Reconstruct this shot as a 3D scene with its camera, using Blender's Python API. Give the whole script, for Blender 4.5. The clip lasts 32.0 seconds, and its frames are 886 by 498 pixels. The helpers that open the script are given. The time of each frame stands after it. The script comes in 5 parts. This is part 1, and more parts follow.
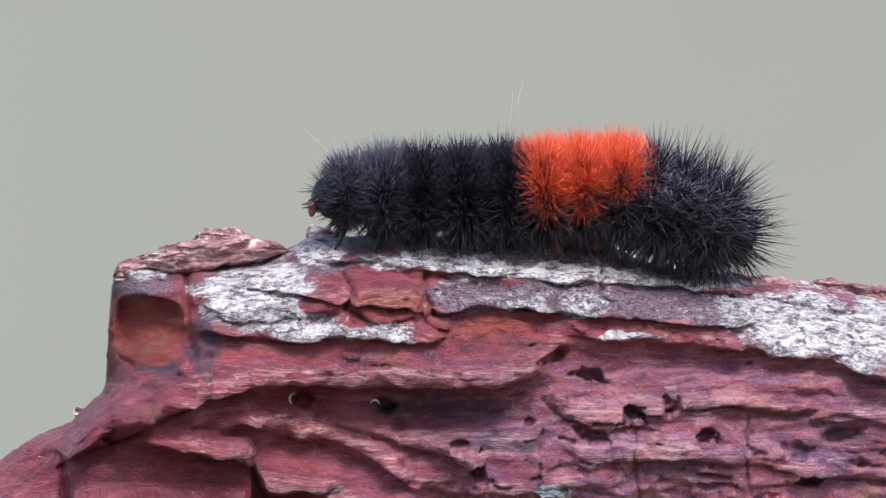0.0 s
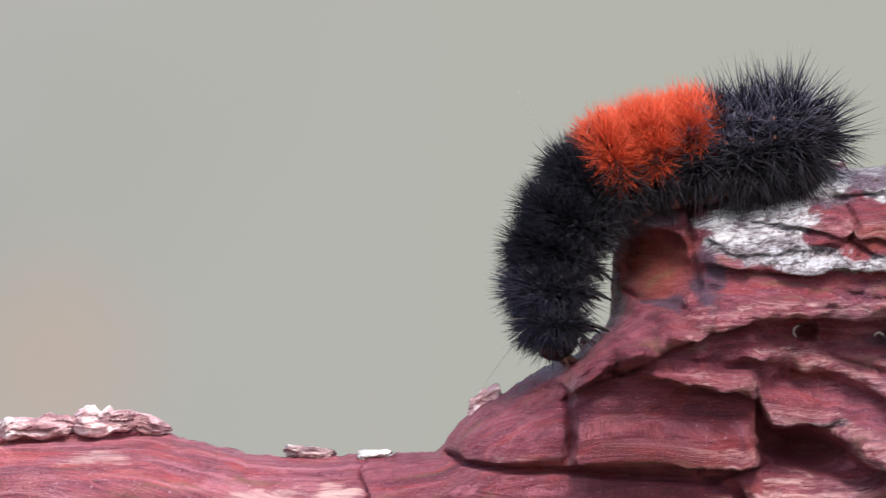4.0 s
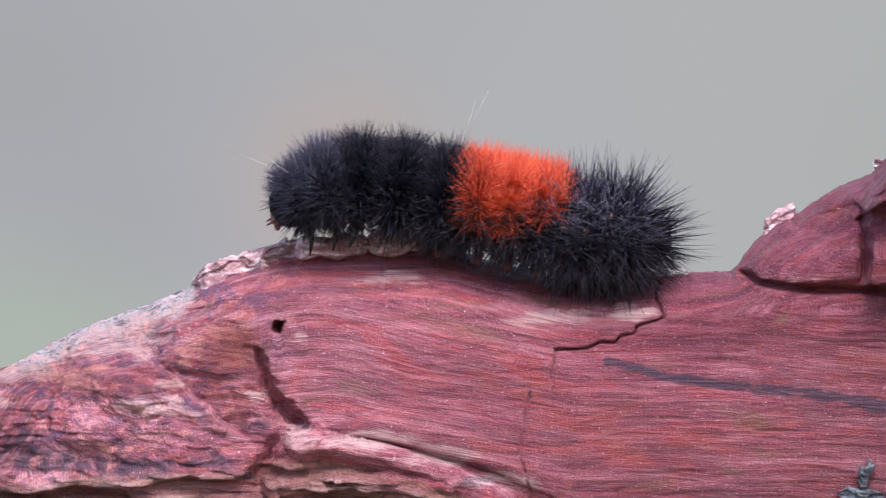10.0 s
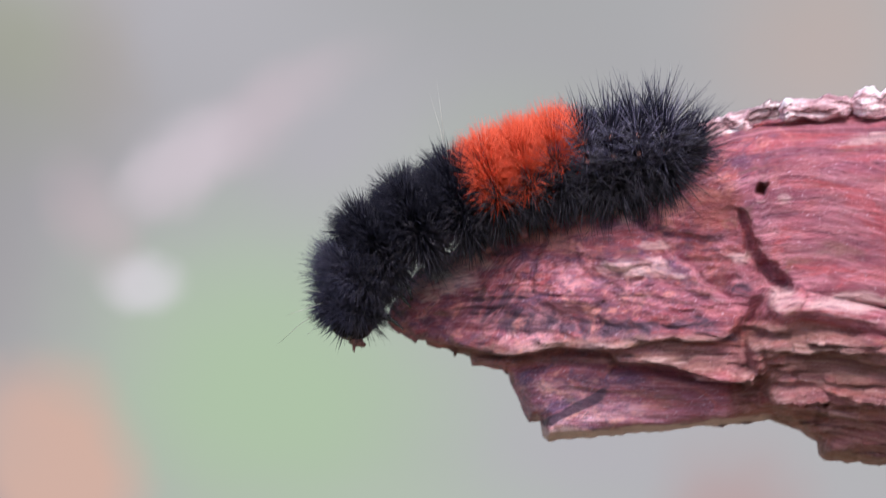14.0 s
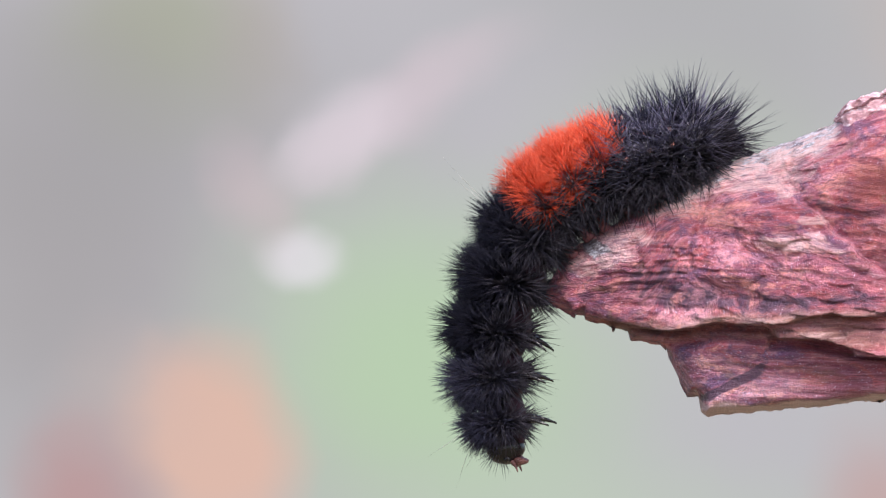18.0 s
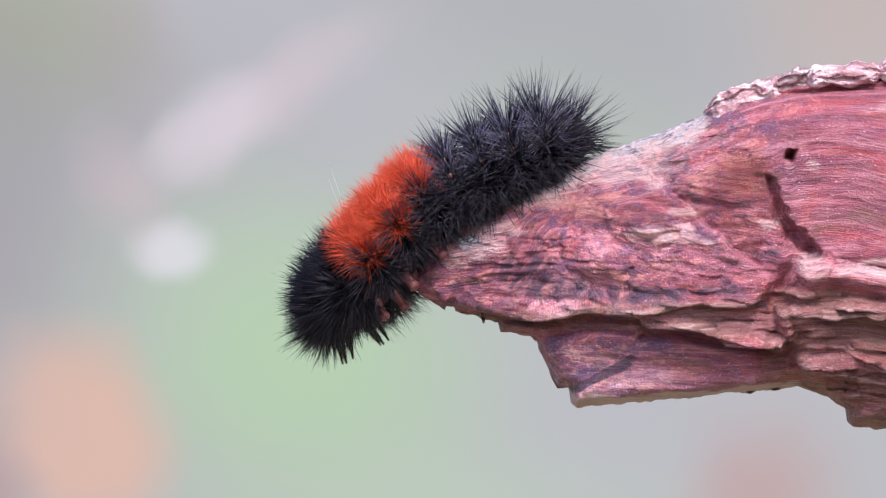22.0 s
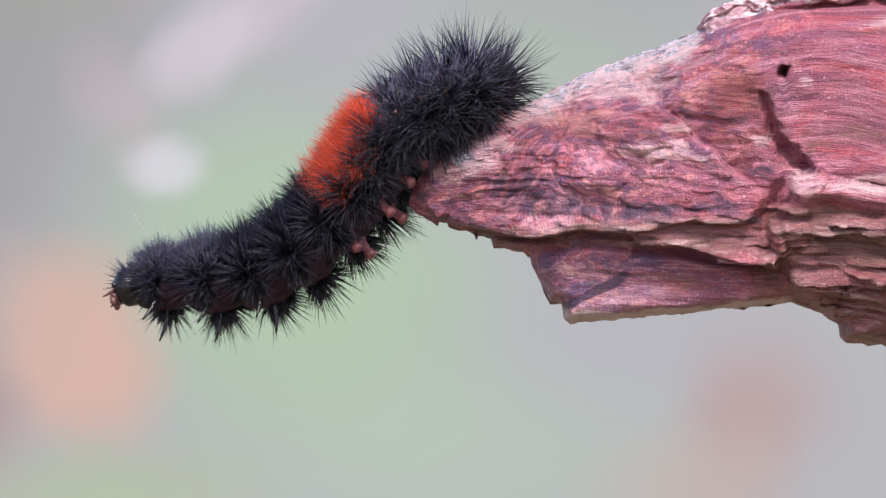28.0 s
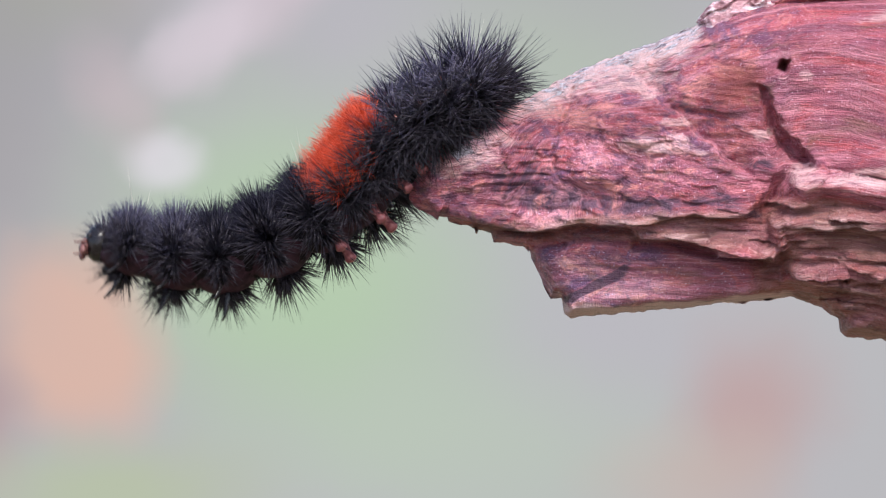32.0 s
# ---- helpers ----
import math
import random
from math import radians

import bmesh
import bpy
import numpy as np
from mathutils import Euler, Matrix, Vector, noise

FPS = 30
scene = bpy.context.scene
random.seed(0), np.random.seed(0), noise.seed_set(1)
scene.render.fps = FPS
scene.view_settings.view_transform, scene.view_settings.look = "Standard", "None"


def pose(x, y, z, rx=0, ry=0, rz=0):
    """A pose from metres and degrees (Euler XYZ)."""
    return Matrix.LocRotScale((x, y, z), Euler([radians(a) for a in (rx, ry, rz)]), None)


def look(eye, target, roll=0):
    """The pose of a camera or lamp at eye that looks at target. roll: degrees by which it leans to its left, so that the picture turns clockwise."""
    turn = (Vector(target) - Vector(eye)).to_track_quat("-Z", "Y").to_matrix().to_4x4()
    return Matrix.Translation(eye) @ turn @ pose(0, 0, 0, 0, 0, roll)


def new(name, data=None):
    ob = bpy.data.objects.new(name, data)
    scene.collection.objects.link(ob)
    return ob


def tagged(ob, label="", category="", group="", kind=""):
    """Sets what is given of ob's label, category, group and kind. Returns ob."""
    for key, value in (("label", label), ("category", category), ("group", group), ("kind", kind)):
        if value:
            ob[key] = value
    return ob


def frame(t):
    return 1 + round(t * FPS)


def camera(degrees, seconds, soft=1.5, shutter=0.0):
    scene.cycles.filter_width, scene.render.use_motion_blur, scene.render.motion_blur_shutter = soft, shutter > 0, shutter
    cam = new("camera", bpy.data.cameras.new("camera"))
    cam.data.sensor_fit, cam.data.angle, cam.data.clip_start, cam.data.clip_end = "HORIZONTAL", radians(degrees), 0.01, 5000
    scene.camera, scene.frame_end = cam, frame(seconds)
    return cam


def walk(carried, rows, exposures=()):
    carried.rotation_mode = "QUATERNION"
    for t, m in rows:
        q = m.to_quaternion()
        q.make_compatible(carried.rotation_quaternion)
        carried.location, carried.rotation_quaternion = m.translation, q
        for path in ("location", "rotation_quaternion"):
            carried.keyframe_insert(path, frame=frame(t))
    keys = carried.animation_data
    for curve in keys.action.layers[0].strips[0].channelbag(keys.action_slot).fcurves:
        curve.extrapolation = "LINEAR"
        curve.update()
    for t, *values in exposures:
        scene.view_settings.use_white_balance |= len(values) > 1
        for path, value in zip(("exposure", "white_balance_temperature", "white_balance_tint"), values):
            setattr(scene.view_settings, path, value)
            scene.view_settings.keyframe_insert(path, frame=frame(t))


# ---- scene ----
# The plan is drawn in steps of S metres: u to the right, v downwards from a datum above the log,
# and depth d away from the eye. at() turns them into metres.
S = 5.2331e-5
EYE = (0.0, -0.9, 0.0)


def at(u, v, d=0.0):
    return Vector(((u + 371.0) * S, d * S, (893.0 - v) * S))


def aim(u, v):
    return look(EYE, at(u, v))


# ---------------------------------------------------------------- camera
cam = camera(5.22, 32.0, soft=1.25, shutter=0.4)
walk(cam, [
    (0, aim(784.0, 441.0)), (0.5, aim(704.4, 434.9)), (1, aim(630.9, 428.8)), (1.5, aim(543.6, 431.9)),
    (2, aim(425.7, 432.6)), (2.5, aim(287.2, 431.1)), (3, aim(155.5, 472.5)), (3.5, aim(19.2, 526.1)),
    (4, aim(-109.5, 561.3)), (4.5, aim(-235.0, 587.3)), (6.5, aim(-310.0, 666.3)), (7, aim(-375.8, 735.2)),
    (7.5, aim(-444.8, 790.3)), (8, aim(-513.7, 817.9)), (8.5, aim(-575.0, 840.9)), (9, aim(-599.4, 857.8)),
    (9.5, aim(-614.7, 867.0)), (10, aim(-631.5, 880.8)), (10.5, aim(-622.2, 877.7)), (11, aim(-622.2, 868.5)),
    (11.5, aim(-654.5, 880.8)), (12, aim(-838.2, 885.4)), (12.5, aim(-1029.5, 888.4)), (13, aim(-1214.8, 882.3)),
    (13.5, aim(-1375.6, 945.1)), (14, aim(-1488.9, 1125.8)), (14.5, aim(-1591.5, 1231.5)), (15, aim(-1666.6, 1329.5)),
    (15.5, aim(-1718.7, 1358.6)), (17.5, aim(-1772.3, 1196.2)), (18, aim(-1770.8, 1170.2)), (18.5, aim(-1761.6, 1153.5)),
    (19, aim(-1743.2, 1150.4)), (19.5, aim(-1721.8, 1151.9)), (20, aim(-1651.4, 1147.3)), (20.5, aim(-1611.6, 1168.7)),
    (21, aim(-1582.5, 1176.3)), (21.5, aim(-1558.0, 1179.3)), (22, aim(-1539.6, 1185.4)), (22.5, aim(-1527.3, 1190.0)),
    (23, aim(-1524.3, 1194.6)), (23.5, aim(-1522.7, 1190.0)), (24, aim(-1519.6, 1190.0)), (24.5, aim(-1519.6, 1190.0)),
    (25, aim(-1519.6, 1199.2)), (25.5, aim(-1519.6, 1284.9)), (26, aim(-1518.1, 1341.5)), (26.5, aim(-1525.7, 1344.5)),
    (28.5, aim(-1527.2, 1332.3)), (29, aim(-1527.2, 1335.4)), (29.5, aim(-1527.2, 1338.5)), (30, aim(-1525.7, 1343.1)),
    (30.5, aim(-1528.8, 1349.2)), (31, aim(-1530.3, 1347.6)), (31.5, aim(-1527.3, 1344.6)), (32, aim(-1527.3, 1344.6)),
], exposures=[
    (0.0, 0.72, 6550, 4), (2.0, 0.72, 6780, 4), (4.5, 0.72, 6850, 4), (6.5, 0.66, 6300, 10), (8.0, 0.64, 6300, 10),
    (9.0, 0.58, 6300, 10), (10.0, 0.68, 6280, 10), (11.0, 0.84, 6350, 10), (12.5, 0.76, 6380, 10), (14.0, 0.69, 6420, 10),
    (15.0, 0.90, 6560, 10), (18.0, 0.88, 6470, 10), (20.0, 0.95, 6400, 10), (21.0, 0.96, 6500, 10), (22.0, 0.88, 6300, 10),
    (23.0, 0.84, 6180, 10), (25.0, 0.80, 6200, 10), (26.0, 0.80, 6290, 10), (29.0, 0.80, 6360, 10), (30.0, 0.80, 6500, 10),
    (31.0, 0.82, 6400, 10), (32.0, 0.82, 6400, 10)])

# ---------------------------------------------------------------- light
world = bpy.data.worlds.new("overcast_sky")
scene.world = world
world.use_nodes = True
wn = world.node_tree.nodes
sky = wn.new("ShaderNodeTexSky")
sky.sky_type = "NISHITA"
sky.sun_disc = False
sky.sun_elevation = radians(56)
sky.sun_rotation = radians(167)
sky.dust_density = 2.5
sky.ozone_density = 0.3
wn["Background"].inputs["Strength"].default_value = 0.13
world.node_tree.links.new(sky.outputs[0], wn["Background"].inputs[0])
sun = new("sun", bpy.data.lights.new("sun", "SUN"))
sun.data.energy = 1.8
sun.data.angle = radians(24)
sun.data.color = (1.0, 0.97, 0.93)
sun.matrix_world = look((0.17, -0.64, 1.0), (0, 0, 0))


# ---------------------------------------------------------------- node helpers
def material(name):
    m = bpy.data.materials.new(name)
    m.use_nodes = True
    return m, m.node_tree, m.node_tree.nodes["Principled BSDF"]


def node(tree, kind, **values):
    n = tree.nodes.new(kind)
    for key, value in values.items():
        n.inputs[key].default_value = value
    return n


def mix(tree, fac, a, b, mode="MIX"):
    n = tree.nodes.new("ShaderNodeMix")
    n.data_type, n.blend_type = "RGBA", mode
    for socket, value in ((n.inputs[0], fac), (n.inputs[6], a), (n.inputs[7], b)):
        if isinstance(value, (int, float)):
            socket.default_value = value
        elif isinstance(value, tuple):
            socket.default_value = (*value, 1.0)
        else:
            tree.links.new(value, socket)
    return n.outputs[2]


def ramp(tree, value, lo, hi):
    n = node(tree, "ShaderNodeMapRange")
    n.interpolation_type = "SMOOTHSTEP"
    n.inputs[1].default_value, n.inputs[2].default_value = lo, hi
    tree.links.new(value, n.inputs[0])
    return n.outputs[0]


def attribute(tree, name):
    n = tree.nodes.new("ShaderNodeAttribute")
    n.attribute_name = name
    return n


def scaled(tree, vector, x, y, z):
    n = tree.nodes.new("ShaderNodeVectorMath")
    n.operation = "MULTIPLY"
    n.inputs[1].default_value = (x, y, z)
    tree.links.new(vector, n.inputs[0])
    return n.outputs[0]


def noise_of(tree, vector, scale, detail=4.0, rough=0.6, distort=0.0):
    n = node(tree, "ShaderNodeTexNoise", Scale=scale, Detail=detail, Roughness=rough, Distortion=distort)
    tree.links.new(vector, n.inputs["Vector"])
    return n.outputs["Fac"]


def math_of(tree, how, a, b):
    n = tree.nodes.new("ShaderNodeMath")
    n.operation = how
    for socket, value in ((n.inputs[0], a), (n.inputs[1], b)):
        if isinstance(value, (int, float)):
            socket.default_value = value
        else:
            tree.links.new(value, socket)
    return n.outputs[0]


def bump(tree, bsdf, height, strength, distance):
    n = node(tree, "ShaderNodeBump", Strength=strength, Distance=distance)
    tree.links.new(height, n.inputs["Height"])
    tree.links.new(n.outputs[0], bsdf.inputs["Normal"])


# ---------------------------------------------------------------- materials
def wood_material():
    m, tree, bsdf = material("weathered_red_wood")
    flow = attribute(tree, "flow").outputs["Vector"]
    lichen = attribute(tree, "lichen").outputs["Fac"]
    chalk = attribute(tree, "chalk").outputs["Fac"]
    stain_shade = attribute(tree, "stain_shade").outputs["Fac"]
    pale = attribute(tree, "pale").outputs["Fac"]
    red_shaded = attribute(tree, "red_shaded").outputs["Fac"]
    bare = attribute(tree, "bare").outputs["Fac"]

    def grain(x, y, detail=4, rough=0.65, distort=0.0, z=0.05):
        return noise_of(tree, scaled(tree, flow, x, y, z), 1.0, detail, rough, distort)

    def tint(col, fac, lo, hi, amount, colour):
        return mix(tree, math_of(tree, "MULTIPLY", ramp(tree, fac, lo, hi), amount), col, colour)

    tip = attribute(tree, "tip").outputs["Fac"]
    calm = math_of(tree, "SUBTRACT", math_of(tree, "SUBTRACT", 1.0, math_of(tree, "MULTIPLY", red_shaded, 0.45)), math_of(tree, "MULTIPLY", tip, 0.62))
    mottled = math_of(tree, "ADD", 0.34, math_of(tree, "MULTIPLY", tip, 0.48))
    broad = grain(0.004, 0.022, 4, 0.6, 0.5)
    patch = grain(0.0045, 0.036, 5, 0.66, 0.4)
    other = grain(0.004, 0.021, 5, 0.68, 0.6)
    hue = grain(0.0045, 0.011, 4, 0.62, 0.8)
    fine = grain(0.005, 0.17, 5, 0.66, 0.10)
    hairline = grain(0.012, 0.44, 3, 0.6, 0.1, 0.2)
    speck = grain(0.19, 0.33, 3, 0.72, 0.0, 0.2)
    glint_specks = grain(0.42, 0.5, 2, 0.7, 0.0, 0.4)
    col = mix(tree, ramp(tree, broad, 0.35, 0.65), (0.34, 0.100, 0.120), (0.50, 0.170, 0.200))
    col = tint(col, hue, 0.50, 0.66, 0.55, (0.36, 0.16, 0.20))
    col = tint(col, hue, 0.47, 0.32, 0.65, (0.62, 0.17, 0.12))
    col = tint(col, patch, 0.51, 0.64, mottled, (0.90, 0.48, 0.45))
    col = tint(col, patch, 0.48, 0.36, mottled, (0.19, 0.075, 0.10))
    col = tint(col, other, 0.51, 0.61, 0.7, (0.58, 0.125, 0.12))
    col = tint(col, fine, 0.50, 0.70, math_of(tree, "MULTIPLY", calm, 0.42), (0.80, 0.43, 0.45))
    col = tint(col, fine, 0.47, 0.28, math_of(tree, "MULTIPLY", calm, 0.66), (0.13, 0.040, 0.060))
    still = tree.nodes.new("ShaderNodeTexCoord").outputs["Object"]
    cloud = noise_of(tree, scaled(tree, still, 260, 120, 420), 1.0, 6, 0.7, 0.8)
    col = tint(col, cloud, 0.52, 0.62, math_of(tree, "ADD", 0.15, math_of(tree, "MULTIPLY", tip, 0.72)), (0.21, 0.115, 0.19))
    col = tint(col, cloud, 0.47, 0.37, math_of(tree, "ADD", 0.1, math_of(tree, "MULTIPLY", tip, 0.7)), (0.95, 0.47, 0.33))
    blot = noise_of(tree, scaled(tree, still, 800, 500, 1200), 1.0, 4, 0.65, 0.5)
    col = tint(col, blot, 0.53, 0.64, math_of(tree, "MULTIPLY", tip, 0.78), (0.20, 0.105, 0.15))
    col = tint(col, blot, 0.46, 0.35, math_of(tree, "MULTIPLY", tip, 0.42), (0.92, 0.43, 0.33))
    streak = grain(0.0017, 0.05, 4, 0.62, 0.5)
    col = tint(col, streak, 0.53, 0.66, 0.48, (0.80, 0.42, 0.43))
    col = tint(col, streak, 0.47, 0.33, 0.52, (0.20, 0.080, 0.115))
    col = tint(col, hairline, 0.46, 0.29, math_of(tree, "MULTIPLY", calm, 0.6), (0.09, 0.028, 0.036))
    col = tint(col, hairline, 0.57, 0.72, 0.28, (0.88, 0.52, 0.54))
    col = tint(col, speck, 0.60, 0.74, 0.45, (0.84, 0.56, 0.57))
    col = tint(col, speck, 0.43, 0.29, 0.6, (0.075, 0.028, 0.04))
    # White specks: wet glints put into the wood's colour.
    col = tint(col, glint_specks, 0.62, 0.72, 0.7, (0.92, 0.80, 0.82))
    # Coarser painted glints of the same kind.
    spark = grain(0.20, 0.26, 1, 0.5, 0.0, 0.3)
    col = tint(col, spark, 0.69, 0.76, 0.75, (0.95, 0.84, 0.86))
    # Darker red wood, deepened by shade put into the colour.
    col = mix(tree, red_shaded, col, (0.40, 0.255, 0.32), "MULTIPLY")
    lit = math_of(tree, "ADD", math_of(tree, "MULTIPLY", fine, 0.8), 0.3)
    col = mix(tree, math_of(tree, "MULTIPLY", bare, lit), col, (0.27, 0.075, 0.042))
    col = mix(tree, 1.0, col, (1.13, 0.92, 1.12), "MULTIPLY")
    col = mix(tree, math_of(tree, "MULTIPLY", tip, 0.42), col, (0.70, 0.76, 0.85), "MULTIPLY")
    dusty = attribute(tree, "dusty").outputs["Fac"]
    col = mix(tree, dusty, col, (1.12, 1.7, 1.85), "MULTIPLY")
    earth = attribute(tree, "earth").outputs["Fac"]
    soil = mix(tree, ramp(tree, fine, 0.34, 0.66), (0.17, 0.095, 0.075), (0.43, 0.265, 0.20))
    soil = tint(soil, speck, 0.44, 0.30, 0.6, (0.10, 0.045, 0.035))
    col = mix(tree, math_of(tree, "MULTIPLY", earth, 0.8), col, soil)
    moss = grain(0.006, 0.02, 3, 0.5)
    col = tint(col, moss, 0.58, 0.72, 0.42, (0.24, 0.16, 0.09))
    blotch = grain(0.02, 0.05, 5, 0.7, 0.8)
    # Purple-grey stains; shade of the recesses is put into this colour too.
    grey = math_of(tree, "ADD", math_of(tree, "MULTIPLY", stain_shade, 0.6), blotch)
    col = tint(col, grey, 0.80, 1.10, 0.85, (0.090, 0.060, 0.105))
    # Pale wood; ridge highlights are put into this tone as well.
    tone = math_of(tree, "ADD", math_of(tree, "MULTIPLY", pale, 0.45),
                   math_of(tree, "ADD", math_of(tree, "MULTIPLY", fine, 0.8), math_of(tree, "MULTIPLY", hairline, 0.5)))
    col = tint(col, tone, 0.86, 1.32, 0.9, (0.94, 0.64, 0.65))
    mauve = attribute(tree, "mauve").outputs["Fac"]
    dusk = mix(tree, ramp(tree, speck, 0.36, 0.62), (0.06, 0.035, 0.055), (0.32, 0.21, 0.29))
    col = mix(tree, ramp(tree, math_of(tree, "ADD", mauve, blotch), 0.72, 1.08), col, dusk)
    # crusts of lichen: mauve-grey scales with bright flecks and dark seams
    crust = grain(0.032, 0.075, 6, 0.74, 0.6)
    cover = ramp(tree, math_of(tree, "ADD", lichen, math_of(tree, "MULTIPLY", crust, 1.4)), 1.10, 1.36)
    mottle = grain(0.046, 0.09, 6, 0.75, 0.3)
    greyer = grain(0.016, 0.026, 4, 0.6, 0.5)
    white = mix(tree, ramp(tree, speck, 0.32, 0.56), (0.42, 0.37, 0.46), (0.84, 0.81, 0.92))
    white = tint(white, greyer, 0.56, 0.42, 0.6, (0.42, 0.34, 0.41))
    white = tint(white, mottle, 0.52, 0.40, 0.85, (0.14, 0.09, 0.115))
    powder = mix(tree, ramp(tree, mottle, 0.40, 0.53), (0.22, 0.15, 0.21), (0.94, 0.89, 0.99))
    chalky = ramp(tree, math_of(tree, "ADD", chalk, math_of(tree, "MULTIPLY", crust, 0.7)), 0.62, 0.98)
    white = mix(tree, chalky, white, powder)
    scale = node(tree, "ShaderNodeTexVoronoi", Scale=1.0, Randomness=1.0)
    scale.feature = "DISTANCE_TO_EDGE"
    bent = tree.nodes.new("ShaderNodeVectorMath")
    bent.operation = "ADD"
    tree.links.new(scaled(tree, flow, 0.018, 0.060, 0.03), bent.inputs[0])
    wavy = node(tree, "ShaderNodeTexNoise", Scale=1.0, Detail=4.0)
    tree.links.new(scaled(tree, flow, 0.06, 0.08, 0.05), wavy.inputs["Vector"])
    tree.links.new(scaled(tree, wavy.outputs["Color"], 2.2, 2.2, 0), bent.inputs[1])
    tree.links.new(bent.outputs[0], scale.inputs["Vector"])
    seam = ramp(tree, scale.outputs["Distance"], 0.08, 0.01)
    white = mix(tree, math_of(tree, "MULTIPLY", math_of(tree, "MULTIPLY", seam, math_of(tree, "SUBTRACT", 1.0, math_of(tree, "MULTIPLY", chalky, 0.5))), 0.7), white, (0.14, 0.09, 0.11))
    col = mix(tree, cover, col, white)
    tree.links.new(col, bsdf.inputs["Base Color"])
    gloss = node(tree, "ShaderNodeMapRange")
    gloss.inputs[1].default_value, gloss.inputs[2].default_value = 0.35, 0.65
    gloss.inputs[3].default_value, gloss.inputs[4].default_value = 0.26, 0.62
    tree.links.new(blotch, gloss.inputs[0])
    dull = math_of(tree, "MAXIMUM", gloss.outputs[0], math_of(tree, "MULTIPLY", cover, 0.8))
    tree.links.new(dull, bsdf.inputs["Roughness"])
    bsdf.inputs["Specular IOR Level"].default_value = 0.35
    h = math_of(tree, "MULTIPLY", math_of(tree, "MULTIPLY", fine, calm), math_of(tree, "SUBTRACT", 1.0, math_of(tree, "MULTIPLY", cover, 0.85)))
    h = math_of(tree, "ADD", h, math_of(tree, "MULTIPLY", speck, 0.8))
    h = math_of(tree, "ADD", h, math_of(tree, "MULTIPLY", glint_specks, 0.35))
    h = math_of(tree, "ADD", h, math_of(tree, "MULTIPLY", math_of(tree, "MULTIPLY", mottle, cover), 1.1))
    h = math_of(tree, "ADD", h, math_of(tree, "MULTIPLY", math_of(tree, "MULTIPLY", hairline, calm), math_of(tree, "SUBTRACT", 0.35, math_of(tree, "MULTIPLY", cover, 0.3))))
    h = math_of(tree, "SUBTRACT", h, math_of(tree, "MULTIPLY", math_of(tree, "MULTIPLY", seam, cover), 0.6))
    bump(tree, bsdf, h, 1.0, 0.00045)
    return m


def flake_material(name, dark, light, white, least=0.80):
    m, tree, bsdf = material(name)
    co = tree.nodes.new("ShaderNodeTexCoord").outputs["Object"]
    a = noise_of(tree, scaled(tree, co, 240, 500, 900), 1.0, 5, 0.7, 0.6)
    b = noise_of(tree, scaled(tree, co, 2600, 2600, 4200), 1.0, 3, 0.7)
    col = mix(tree, ramp(tree, a, 0.36, 0.62), dark, light)
    col = mix(tree, ramp(tree, math_of(tree, "ADD", a, math_of(tree, "MULTIPLY", b, 0.3)), least - 0.15, least + 0.02), col, white)
    tree.links.new(col, bsdf.inputs["Base Color"])
    bsdf.inputs["Roughness"].default_value = 0.75
    bump(tree, bsdf, math_of(tree, "ADD", a, b), 0.6, 0.0003)
    return m


def hair_material(name, root, tip, rough, shine=0.3):
    m, tree, bsdf = material(name)
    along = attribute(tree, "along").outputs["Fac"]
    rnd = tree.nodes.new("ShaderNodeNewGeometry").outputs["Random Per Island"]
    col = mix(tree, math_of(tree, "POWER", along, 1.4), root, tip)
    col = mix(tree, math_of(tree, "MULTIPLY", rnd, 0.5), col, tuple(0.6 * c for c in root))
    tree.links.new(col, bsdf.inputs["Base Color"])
    bsdf.inputs["Roughness"].default_value = rough
    bsdf.inputs["Specular IOR Level"].default_value = shine
    return m


def skin_material(name, base, second, rough):
    m, tree, bsdf = material(name)
    co = tree.nodes.new("ShaderNodeTexCoord").outputs["Object"]
    a = noise_of(tree, co, 900.0, 4, 0.65)
    b = noise_of(tree, co, 4200.0, 2, 0.6)
    tree.links.new(mix(tree, ramp(tree, a, 0.35, 0.65), base, second), bsdf.inputs["Base Color"])
    bsdf.inputs["Roughness"].default_value = rough
    bsdf.inputs["Specular IOR Level"].default_value = 0.5 if rough < 0.5 else 0.12
    bump(tree, bsdf, b, 0.4, 0.0001)
    return m


WOOD = wood_material()
FLAKE = flake_material("lichened_bark", (0.14, 0.06, 0.08), (0.48, 0.26, 0.27), (0.84, 0.74, 0.78), 0.84)
FLAKE_PALE = flake_material("bleached_bark", (0.34, 0.16, 0.19), (0.80, 0.49, 0.55), (0.95, 0.88, 0.94), 0.79)
FLAKE_WHITE = flake_material("white_splinter", (0.52, 0.44, 0.47), (0.86, 0.80, 0.83), (0.96, 0.93, 0.95))
FLAKE_GREY = flake_material("grey_bark", (0.17, 0.09, 0.11), (0.52, 0.33, 0.36), (0.90, 0.84, 0.87), 0.80)
LICHEN = flake_material("grey_leafy_lichen", (0.045, 0.045, 0.06), (0.24, 0.26, 0.31), (0.80, 0.83, 0.92), 0.92)
WEB = skin_material("white_web", (0.68, 0.68, 0.72), (0.86, 0.86, 0.9), 0.6)
# Black bristles; their bluish sheen is put into the lighter tip colours.
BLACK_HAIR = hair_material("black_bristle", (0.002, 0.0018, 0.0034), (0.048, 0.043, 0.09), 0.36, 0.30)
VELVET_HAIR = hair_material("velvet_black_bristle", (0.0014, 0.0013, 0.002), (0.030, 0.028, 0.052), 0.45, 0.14)
